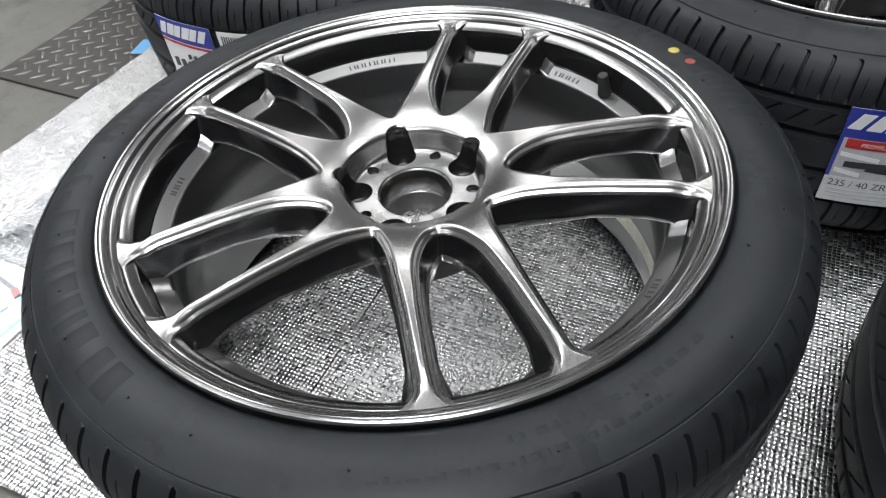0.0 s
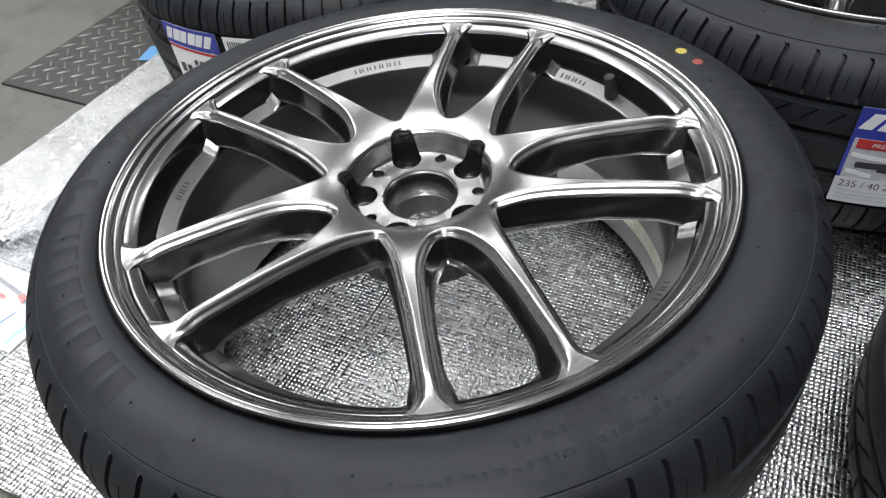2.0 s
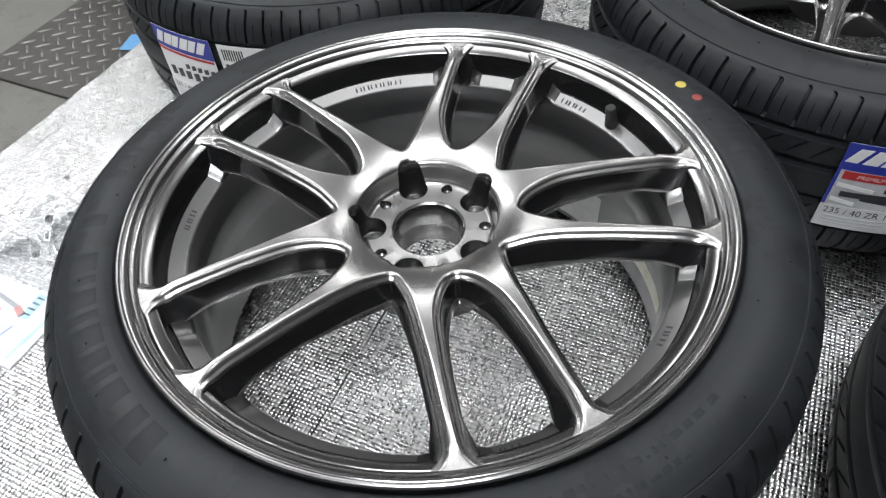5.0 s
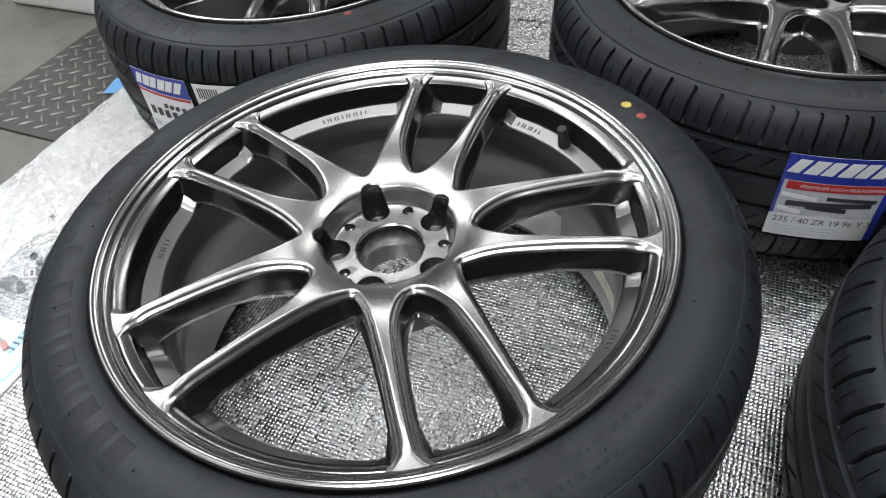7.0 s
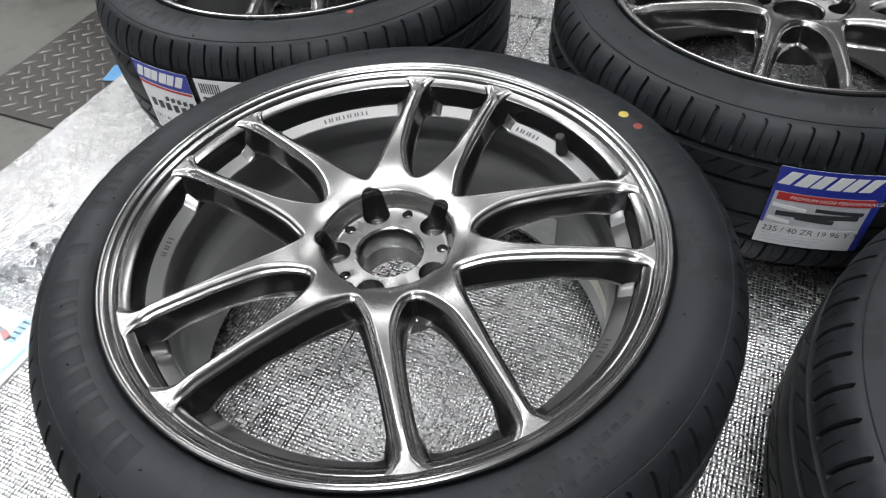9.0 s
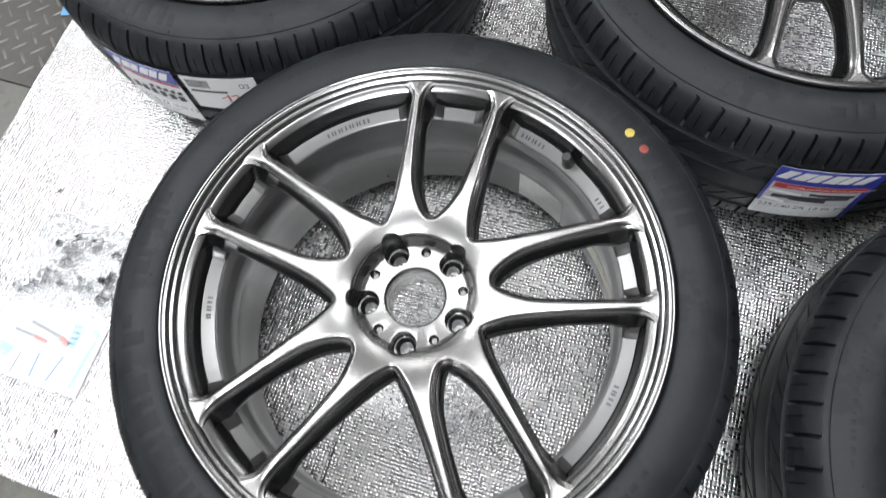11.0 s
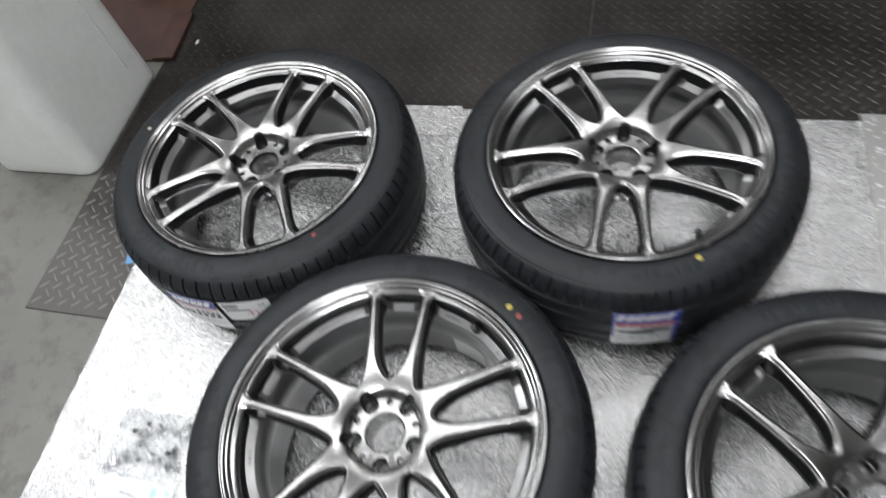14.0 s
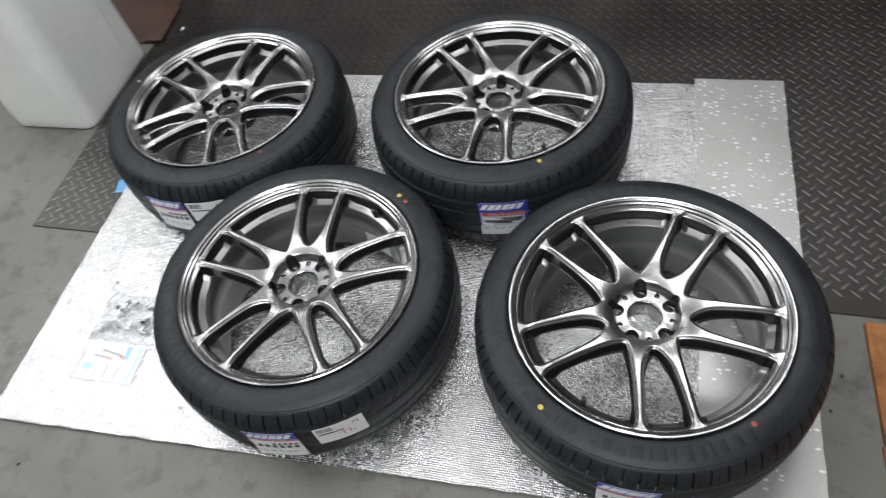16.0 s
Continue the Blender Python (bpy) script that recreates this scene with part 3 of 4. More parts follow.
def side_patch(name, r0, r1, a0, a1, mat, lift=0.0003, na=None):
    """A thin raised mark moulded on the sidewall."""
    na = na or max(2, int(abs(a1 - a0) / 1.5))
    nr = max(2, int((r1 - r0) / 0.003))
    ea, er = 0.0007 / (r0 * radians(abs(a1 - a0))), 0.0007 / (r1 - r0)
    along = [0.0] + [ea + (1 - 2 * ea) * i / na for i in range(na + 1)] + [1.0]
    across = [0.0] + [er + (1 - 2 * er) * j / nr for j in range(nr + 1)] + [1.0]
    verts, faces = [], []
    for f in along:
        a = radians(a0 + (a1 - a0) * f)
        for g in across:
            r = r0 + (r1 - r0) * g
            z = side_height(r) + (-0.0002 if f in (0.0, 1.0) or g in (0.0, 1.0) else lift)
            verts.append((r * math.cos(a), r * math.sin(a), z))
    m = len(across)
    for i in range(len(along) - 1):
        for j in range(m - 1):
            q = i * m + j
            faces.append((q, q + 1, q + m + 1, q + m))
    me = mesh_of(name, verts, faces, mat, 0)
    return me


def round_patch(name, radius, a0, a1, z0, z1, mat, thick=0.0004, slant=0.0):
    """A paper label bent round the tread. Angles in degrees; slant turns it on the tread."""
    na, verts, faces = max(2, int(abs(a1 - a0) / 1.5)), [], []
    for rad in (radius, radius + thick):
        for i in range(na + 1):
            for z in (z0, z1):
                a = radians(a0 + (a1 - a0) * i / na)
                zz = z + slant * (i / na - 0.5)
                verts.append((rad * math.cos(a), rad * math.sin(a), zz))
    n = 2 * (na + 1)
    for i in range(na):
        q = 2 * i
        faces += [(n + q, n + q + 2, n + q + 3, n + q + 1), (q, q + 1, q + 3, q + 2), (q, q + 2, n + q + 2, n + q), (q + 1, n + q + 1, n + q + 3, q + 3)]
    faces += [(0, n, n + 1, 1), (2 * na, 2 * na + 1, n + 2 * na + 1, n + 2 * na)]
    return mesh_of(name, verts, faces, mat, 30)


def disc(name, r, thick, mat, n=20):
    return lathe(name, [(0.0001, thick), (r * 0.9, thick), (r, thick * 0.6), (r, -0.0006), (0.0001, -0.0006)], n, mat)


# rim: outer ring, barrel with its ledge, hub and ten spokes in five pairs
RING = [(0.2175, 0.1864), (0.2178, 0.1873), (0.2183, 0.1879), (0.2191, 0.1883), (0.2298, 0.1934), (0.2312, 0.1940), (0.2322, 0.1955), (0.2341, 0.2080), (0.2349, 0.2150), (0.2353, 0.2167), (0.2363, 0.2178),
        (0.2426, 0.2214), (0.2437, 0.2218), (0.2441, 0.2216), (0.2444, 0.2222)]
# two low rounded beads up the flank, then the lip
for _k in range(2):
    for _f in (0.03, 0.10, 0.22, 0.36, 0.5, 0.64, 0.78, 0.9, 0.97):
        _s, _b = (_k + _f) / 2, 0.0034 * _f * (1 - _f)
        RING.append((0.2446 + 0.0106 * _s - 0.69 * _b, 0.2224 + 0.0104 * _s + 0.72 * _b))
RING += [(0.2554, 0.2325), (0.2558, 0.2332), (0.2566, 0.2338), (0.2577, 0.2339), (0.2589, 0.2332), (0.2597, 0.2314), (0.2596, 0.2280), (0.2586, 0.2235), (0.2510, 0.2180), (0.2400, 0.1870)]
BARREL = [(0.2400, 0.1868), (0.2172, 0.1868), (0.2170, 0.1700), (0.2163, 0.1668), (0.2140, 0.1572), (0.2134, 0.1540), (0.2134, 0.1400), (0.2148, 0.1310), (0.2232, 0.1060), (0.2264, 0.0950),
          (0.2268, 0.0600), (0.2269, 0.0400), (0.2275, 0.0240), (0.2310, 0.0200),
          (0.2350, 0.0185), (0.2400, 0.0100), (0.2460, 0.0070), (0.2560, 0.0070), (0.2600, 0.0100), (0.2590, 0.0190), (0.2480, 0.0220), (0.2400, 0.0280), (0.2385, 0.0480), (0.2385, 0.1000), (0.2240, 0.1200),
          (0.2240, 0.1650), (0.2400, 0.1800)]


def face_height(r):
    """The dished face of hub and spokes."""
    return 0.2262 - 0.0178 * math.exp(-(r - 0.0645) / 0.032)


def hub_mesh():
    """The turned hub with its bowl, cut by lug pockets, bolt holes and small holes."""
    prof = [(0.0318, 0.136), (0.0318, 0.1580), (0.0322, 0.1584), (0.0315, 0.1600), (0.0315, 0.1838), (0.0318, 0.1846), (0.0334, 0.1858), (0.0337, 0.1868), (0.0346, 0.1870), (0.0548, 0.1870), (0.0562, 0.1875),
            (0.0576, 0.1888), (0.0588, 0.1908), (0.0599, 0.1940), (0.0620, 0.2030), (0.0628, 0.2058), (0.0640, 0.2078)] + [(r, face_height(r)) for r in (0.0652, 0.0668, 0.0690, 0.0715, 0.0742, 0.0772)] + [(0.0772, 0.150), (0.045, 0.136)]
    base = new("hub_blank", lathe("hub", prof, 120, SMOKE, second=((BORE, 2, 6), (PAD, 6, 11))))
    cutters = []

    def cut(prof, at, angle, mat):
        bm = bmesh.new()
        n = 32
        rings = [[bm.verts.new((r * math.cos(2 * math.pi * k / n), r * math.sin(2 * math.pi * k / n), z)) for k in range(n)] for r, z in prof]
        for lo, hi in zip(rings, rings[1:]):
            for k in range(n):
                bm.faces.new((lo[k], lo[(k + 1) % n], hi[(k + 1) % n], hi[k]))
        bm.faces.new(rings[0][::-1])
        bm.faces.new(rings[-1])
        ob = new("cutter", from_bm("cutter", bm, mat))
        a = radians(angle)
        ob.matrix_basis = Matrix.Translation((at * math.cos(a), at * math.sin(a), 0))
        cutters.append(ob)

    for k in range(5):
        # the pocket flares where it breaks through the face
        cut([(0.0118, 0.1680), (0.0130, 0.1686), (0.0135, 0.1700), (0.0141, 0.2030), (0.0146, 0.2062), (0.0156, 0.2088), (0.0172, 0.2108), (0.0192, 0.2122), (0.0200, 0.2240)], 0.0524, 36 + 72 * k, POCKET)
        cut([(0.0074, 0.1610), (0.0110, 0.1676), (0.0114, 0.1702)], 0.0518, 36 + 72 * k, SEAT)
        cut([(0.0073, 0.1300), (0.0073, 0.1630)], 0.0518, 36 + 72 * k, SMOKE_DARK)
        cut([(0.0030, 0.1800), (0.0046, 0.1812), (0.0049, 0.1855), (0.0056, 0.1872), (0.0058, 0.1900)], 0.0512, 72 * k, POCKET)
    for ob in cutters:
        mod = base.modifiers.new("cut", "BOOLEAN")
        mod.operation, mod.object, mod.solver, mod.material_mode = "DIFFERENCE", ob, "EXACT", "TRANSFER"
    dg = bpy.context.evaluated_depsgraph_get()
    me = bpy.data.meshes.new_from_object(base.evaluated_get(dg))
    me.name = "hub"
    for ob in (base, *cutters):
        bpy.data.objects.remove(ob)
    me.polygons.foreach_set("use_smooth", [True] * len(me.polygons))
    me.set_sharp_from_angle(angle=radians(28))
    return me


EDGE = [(0.0, -0.0085), (0.0004, -0.0066), (0.0014, -0.0052), (0.0028, -0.0044), (0.0036, -0.0034), (0.0046, -0.0018), (0.0058, -0.0007), (0.0070, -0.0001), (0.0077, 0.0)]


def lerp_table(x, table):
    for (xa, ya), (xb, yb) in zip(table, table[1:]):
        if x <= xb:
            f = max(0.0, (x - xa) / (xb - xa))
            return ya + (yb - ya) * f
    return table[-1][1]


def spoke_mesh(sign):
    """One spoke of a pair, from the hub's rim to the ring; the pair's middle lies along x."""
    r0, r1, rows = 0.0850, 0.2450, 48

    def half(r):
        w = lerp_table(r, [(0.085, 0.0150), (0.12, 0.0112), (0.165, 0.0088), (0.215, 0.0080), (0.226, 0.0084)])
        return w + (0.0118 * ((r - 0.2265) / 0.0185) ** 2.2 if r > 0.2265 else 0)

    def centre(r):
        return 0.0300 + (0.0468 - 0.0300) * ((r - 0.085) / (0.239 - 0.085)) ** 0.9

    def inner(r):
        c = max(0.0, (0.138 - r) / (0.138 - r0))
        w = max(0.0, centre(r) - half(r)) * math.sqrt(max(0.0, 1 - c ** 2.5))
        return math.asin(min(1, w / r))

    def outer(r):
        c = max(0.0, (0.108 - r) / (0.108 - r0))
        b = math.asin(min(1, (centre(r) + half(r)) / r))
        return radians(36) - (radians(36) - b) * math.sqrt(max(0.0, 1 - c ** 2.5))

    def top(r):
        dip = lerp_table(r, [(0.0, 0.0), (0.2140, 0.0), (0.2200, -0.0006), (0.2300, -0.0030), (0.2450, -0.0022)])
        return face_height(r) + dip

    def curve(fn):
        pts = []
        for j in range(rows + 1):
            r = r0 + (r1 - r0) * (j / rows) ** 1.9
            a = fn(r)
            pts.append(Vector((r * math.cos(a), r * math.sin(a))))
        return pts

    ci, co = curve(inner), curve(outer)

    def normals(pts, side, a0):
        out = []
        for j in range(len(pts)):
            if j == 0:
                out.append(Vector((-math.cos(a0), -math.sin(a0))))
                continue
            t = (pts[min(j + 1, rows)] - pts[j - 1]).normalized()
            out.append(Vector((-t.y, t.x)) * side)
        return out

    ni, no = normals(ci, 1, 0.0), normals(co, -1, radians(36))
    mid = 9
    verts, width = [], 2 * (len(EDGE) + 2) + mid
    for j in range(rows + 1):
        rj = max(0.0772, ci[j].length)
        bottom = 0.1850 + 0.0105 * min(1.0, max(0.0, (rj - 0.1) / 0.06))
        gap = (co[j] - ci[j]).length
        k = min(1.0, 0.47 * gap / EDGE[-1][0])
        draft = 0.002 + 0.008 * min(1.0, max(0.0, (rj - 0.2) / 0.028))
        lip = 0.0015 + 0.0017 * min(1.0, max(0.0, (0.142 - rj) / 0.03)) - 0.0015 * min(1.0, max(0.0, (rj - 0.215) / 0.01))
        line = [(ci[j] - ni[j] * (draft + lip), bottom), (ci[j] - ni[j] * (draft - 0.0002), bottom + 0.0002 + 1.1 * lip)]
        flat = 1 - 0.65 * min(1.0, max(0.0, (rj - 0.228) / 0.009))      # the foot of the spoke ends as a flat pad
        for d, dz in EDGE:
            p = ci[j] + ni[j] * d * k
            line.append((p, top(p.length) + dz * flat))
        last_i = ci[j] + ni[j] * EDGE[-1][0] * k
        last_o = co[j] + no[j] * EDGE[-1][0] * k
        pa, pb = last_i, last_o
        aa, ab = math.atan2(pa.y, pa.x), math.atan2(pb.y, pb.x)
        for s in range(1, mid + 1):
            f = s / (mid + 1)
            rr, a = pa.length + (pb.length - pa.length) * f, aa + (ab - aa) * f
            line.append((Vector((rr * math.cos(a), rr * math.sin(a))), top(rr)))
        for d, dz in reversed(EDGE):
            p = co[j] + no[j] * d * k
            line.append((p, top(p.length) + dz * flat))
        line.append((co[j] - no[j] * (draft - 0.0002), bottom + 0.0002 + 1.1 * lip))
        line.append((co[j] - no[j] * (draft + lip), bottom))
        verts += [(p.x, sign * p.y, z) for p, z in line]
    faces = []
    for j in range(rows):
        for k in range(width - 1):
            q = j * width + k
            faces.append((q, q + width, q + width + 1, q + 1))
        faces.append((j * width + width - 1, (j + 1) * width + width - 1, (j + 1) * width, j * width))
    if sign < 0:
        faces = [f[::-1] for f in faces]
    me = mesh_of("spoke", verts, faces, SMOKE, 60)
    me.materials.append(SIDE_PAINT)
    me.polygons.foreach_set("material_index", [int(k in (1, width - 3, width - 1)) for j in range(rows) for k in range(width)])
    return me


TYRE = tyre_mesh()
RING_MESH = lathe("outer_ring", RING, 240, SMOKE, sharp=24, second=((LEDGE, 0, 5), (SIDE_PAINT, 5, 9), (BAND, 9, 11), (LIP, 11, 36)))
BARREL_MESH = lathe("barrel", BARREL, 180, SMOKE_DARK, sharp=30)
HUB = hub_mesh()
SPOKES = (spoke_mesh(1), spoke_mesh(-1))
VALVE = lathe("valve_stem", [(0.0001, 0.0235), (0.0044, 0.0235), (0.0052, 0.0225), (0.0053, 0.0120), (0.0058, 0.0110), (0.0062, 0.006), (0.0072, 0.0), (0.0001, -0.001)], 24, BLACK)
YDOT, RDOT = disc("yellow_dot", 0.0052, 0.0006, YELLOW_DOT), disc("red_dot", 0.0048, 0.0006, RED_DOT)
PALE_DOT = disc("pale_dot", 0.0045, 0.0006, mottled("pale dot", (0.42, 0.33, 0.26), (0.55, 0.46, 0.38), 0.6, relief=0.0001))
NIB = lathe("rubber_nib", [(0.0001, 0.0011), (0.0009, 0.001), (0.0012, -0.0004), (0.0001, -0.0004)], 7, RUBBER_DARK)


def ledge_end():
    """The small ramp where the ledge runs up to a spoke."""
    verts, faces, na, prof = [], [], 5, [(0.2180, 0.1872), (0.2186, 0.1882), (0.2200, 0.1891), (0.2292, 0.1936), (0.2304, 0.1941), (0.2318, 0.1950)]
    for i in range(na + 1):
        a, up = radians(2.6 * i / na), 0.0062 * (i / na) ** 1.6
        for r, z in prof:
            verts.append((r * math.cos(a), r * math.sin(a), z + up + (-0.0006 if i == 0 else 0.0004)))
    m = len(prof)
    for i in range(na):
        for j in range(m - 1):
            q = i * m + j
            faces.append((q, q + 1, q + m + 1, q + m))
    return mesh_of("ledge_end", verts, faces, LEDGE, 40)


LEDGE_END = ledge_end()
LEDGE_FLIP = LEDGE_END.copy()
for v in LEDGE_FLIP.vertices:
    v.co.y = -v.co.y
LEDGE_FLIP.flip_normals()
STAMP = from_bm("stamped_mark", box_bm(0.0052, 0.0018, 0.0006, 0.0002, seg=1), INK)
STAMPS = ((28.0, 12), (-27.0, 7), (-52.0, 3), (102.0, 6), (208.0, 8), (252.0, 5))


def on_side(r, angle):
    a = radians(angle)
    return Matrix.Translation((r * math.cos(a), r * math.sin(a), side_height(r)))


SIDE_MARKS = []
_rng = random.Random(9)
for _a0, _a1, _r0, _r1, _w in ((150, 172, 0.2770, 0.2965, 3.4), (178, 230, 0.2735, 0.2995, 4.4), (268, 304, 0.2900, 0.2952, 1.7), (284, 312, 0.2765, 0.2825, 2.0), (4, 48, 0.2735, 0.2995, 4.2), (84, 116, 0.2900, 0.2950, 1.8)):
    _a = _a0
    while _a < _a1:
        _s = round(_w * _rng.choice((0.45, 0.7, 0.85, 1.0)), 2)
        _cut = _rng.choice((0.0, 0.0, 0.35, 0.5)) * (_r1 - _r0)
        SIDE_MARKS.append((round(_r0 + (_cut if _rng.random() < 0.5 else 0.0), 4), _r1, _a, _a + _s))
        _a += _s + _w * _rng.choice((0.18, 0.22, 0.3, 0.55))


def wheel(name_label, x, y, phase, valve, yellow, red, label_at, sticker_at, marks, tread, pictured=False, first_dot=None):
    """A wheel that lies on its back. phase: the angle of a spoke pair's middle; the tyre's own marks by their angles."""
    hub = tagged(new("wheel"), name_label, "wheel", group="wheels on the mat")
    hub.matrix_basis = Matrix.Translation((x, y, MAT_TOP - 0.0015))
    turn = Matrix.Rotation(radians(phase), 4, "Z")
    part("tyre", TYRE, hub, Matrix.Rotation(radians(tread), 4, "Z"), "black low-profile road tyre with slotted shoulders")
    part("outer_ring", RING_MESH, hub, turn, "stepped polished outer lip")
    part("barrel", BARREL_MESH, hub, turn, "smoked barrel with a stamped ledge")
    part("hub", HUB, hub, turn, "hub bowl with five lug pockets")
    for k in range(5):
        for me in SPOKES:
            part("spoke", me, hub, turn @ Matrix.Rotation(radians(72 * k), 4, "Z"))
    for k in range(5):
        for a0, me in ((-6.6, LEDGE_FLIP), (6.6, LEDGE_END), (16.4, LEDGE_FLIP), (-16.4, LEDGE_END)):
            part("ledge_end", me, hub, turn @ Matrix.Rotation(radians(72 * k + a0 + (-2.0 if me is LEDGE_END else 2.0)), 4, "Z"))
    for a0, count in STAMPS:
        for k in range(count):
            part("stamped_mark", STAMP, hub, turn @ Matrix.Rotation(radians(a0 + 1.15 * k), 4, "Z") @ Matrix.Translation((0.2245, 0.0004 * (k * 7 % 5 - 2), 0.1908)) @ Matrix.Rotation(radians(-25.5), 4, "Y"))
    if valve is not None:
        a = radians(valve)
        m = Matrix.Translation((0.2270 * math.cos(a), 0.2270 * math.sin(a), 0.1925)) @ Matrix.Rotation(a, 4, "Z") @ Matrix.Rotation(radians(-14), 4, "Y")
        part("valve_stem", VALVE, hub, m, "black rubber valve stem with cap")
    if yellow:
        part("paint_dot", first_dot or YDOT, hub, on_side(*yellow), "pale worn paint dot" if first_dot else "yellow paint dot")
    if red:
        part("red_dot", RDOT, hub, on_side(*red), "red paint dot")
    # raised marks on the sidewall, as plain bars
    spin = Matrix.Rotation(radians(marks), 4, "Z")
    for r_a, r_b, a_a, a_b in SIDE_MARKS:
        part("raised_mark", mark_mesh(r_a, r_b, a_b - a_a), hub, spin @ Matrix.Rotation(radians(a_a), 4, "Z"))
    rng = random.Random(int(marks * 10) + 5)
    for k in range(26):
        part("rubber_nib", NIB, hub, on_side(rng.choice((0.2745, 0.287, 0.2935, 0.305)), k * 13.8 + rng.uniform(-4, 4)))
    if label_at is not None:
        label_parts(hub, label_at, pictured)
    if sticker_at is not None:
        a = sticker_at + 0.6
        st = part("barcode_sticker", round_patch("barcode_sticker", 0.33650, a - 8.5, a + 8.5, 0.112, 0.182, WHITE), hub, label="white paper sticker with small print")
        for k in range(9):
            part("bar", round_patch("bar", 0.33690, a - 7.5 + k * 0.6, a - 7.2 + k * 0.6, 0.160, 0.176, INK), st)
        part("print_line", round_patch("print_line", 0.33690, a - 7.5, a + 1, 0.150, 0.154, INK), st)
        for k, (da, w, z0, z1, slant) in enumerate(((-1.2, 1.3, 0.139, 0.1404, 0.004), (0.4, 0.45, 0.131, 0.146, 0.0), (1.2, 1.6, 0.144, 0.1455, 0.003), (2.6, 0.4, 0.130, 0.144, 0.0), (3.6, 1.0, 0.132, 0.1335, -0.004))):
            part("pen_stroke", round_patch("pen_stroke", 0.33690, a + da, a + da + w, z0, z1, RED, slant=slant), st, label="red pen stroke")
        part("print", bent_text("03", 0.014, a + 4.4, 0.160, INK, 0.33700), st, label="black printed number")
    return hub


_marks = {}


def mark_mesh(r0, r1, span):
    key = (r0, r1, span)
    if key not in _marks:
        _marks[key] = side_patch("raised_mark", r0, r1, 0, span, RUBBER_DARK, 0.00009)
    return _marks[key]


def bent_text(body, size, a0, z, mat, radius, shear=0.0):
    """Printed letters bent round the tread, starting at an angle."""
    cu = bpy.data.curves.new("print", "FONT")
    cu.body, cu.size, cu.shear = body, size, shear
    ob = new("print", cu)
    me = bpy.data.meshes.new_from_object(ob.evaluated_get(bpy.context.evaluated_depsgraph_get()))
    bpy.data.objects.remove(ob)
    for v in me.vertices:
        a = radians(a0) + v.co.x / radius
        v.co = Vector((radius * math.cos(a), radius * math.sin(a), z + v.co.y))
    me.materials.clear()
    me.materials.append(mat)
    return me


def label_parts(hub, a, pictured):
    """The maker's paper label: blue head, red band, silver picture band and pale foot; the lettering of the maker as plain shapes."""
    end = a + (9.6 if pictured else 8.2)
    lab = part("tyre_label", round_patch("tyre_label", 0.33610, a - 9.6, end, 0.070, 0.184, SILVER_PAPER if pictured else WHITE), hub, label="blue, red and silver paper tyre label" if pictured else "white paper tyre label with a blue head")
    head = 0.150 if pictured else 0.154
    part("blue_head", round_patch("blue_head", 0.33655, a - 9.6, end, head, 0.184, BLUE), lab, label="deep blue head band")
    if pictured:
        part("blue_margin", round_patch("blue_margin", 0.33655, a + 8.2, a + 9.6, 0.070, 0.150, BLUE), lab, label="blue margin")
        part("blue_margin", round_patch("blue_margin", 0.33655, a - 9.6, a - 9.0, 0.098, 0.150, BLUE), lab, label="blue margin")
    # slanted white bars in place of the maker's name
    for k in range(6):
        s = a - 8.6 + k * (2.75 if pictured else 2.55)
        me = round_patch("emblem_shape", 0.33700, s, s + (2.3 if k in (1, 3) else 2.0), 0.1605, 0.1785, WHITE)
        for v in me.vertices:
            v.co = Matrix.Rotation((v.co.z - 0.167) * 1.6, 3, "Z") @ v.co
        part("emblem_shape", me, lab, label="slanted white shape")
    if pictured:
        part("red_band", round_patch("red_band", 0.33700, a - 8.4, a + 8.6, 0.1385, 0.1490, RED), lab, label="red band with white lettering")
        part("print", bent_text("PREMIUM HIGH PERFORMANCE", 0.0068, a - 6.2, 0.1412, WHITE, 0.33765, 0.2), lab, label="white printed words")
        part("dark_print", round_patch("dark_print", 0.33700, a - 7.5, a + 7.0, 0.1165, 0.1235, INK, slant=0.003), lab, label="dark wavy print")
        part("dark_print", round_patch("dark_print", 0.33710, a - 1.0, a + 7.5, 0.126, 0.131, INK, slant=-0.002), lab)
        part("dark_print", round_patch("dark_print", 0.33720, a - 4.0, a + 3.0, 0.1115, 0.1175, INK, slant=-0.003), lab)
        part("white_print", round_patch("white_print", 0.33700, a - 8.6, a - 2.5, 0.126, 0.131, WHITE, slant=-0.004), lab)
        part("white_print", round_patch("white_print", 0.33700, a - 8.6, a - 4.5, 0.106, 0.111, WHITE, slant=-0.004), lab)
    else:
        part("red_band", round_patch("red_band", 0.33700, a - 9.4, end - 0.3, 0.1490, 0.1525, RED), lab, label="thin red band")
        for k in range(5):
            part("dark_print", round_patch("dark_print", 0.33700, a - 1.6 + 1.9 * k, a - 0.4 + 1.9 * k, 0.130, 0.137, INK, slant=0.002), lab)
        for k in range(6):
            part("dark_print", round_patch("dark_print", 0.33710, a - 7.6 + 2.6 * k, a - 6.0 + 2.6 * k, 0.1120 + 0.0005 * k, 0.1255, INK, slant=0.002), lab)
    part("foot", round_patch("foot", 0.33690, a - 9.6, a + 8.2, 0.070, 0.1015, PALE if pictured else WHITE), lab, label="pale printed foot")
    part("print", bent_text("235 / 40 ZR 19 96 Y XL", 0.0112, a - 8.8, 0.0905, INK, 0.33740), lab, label="black printed tyre size")
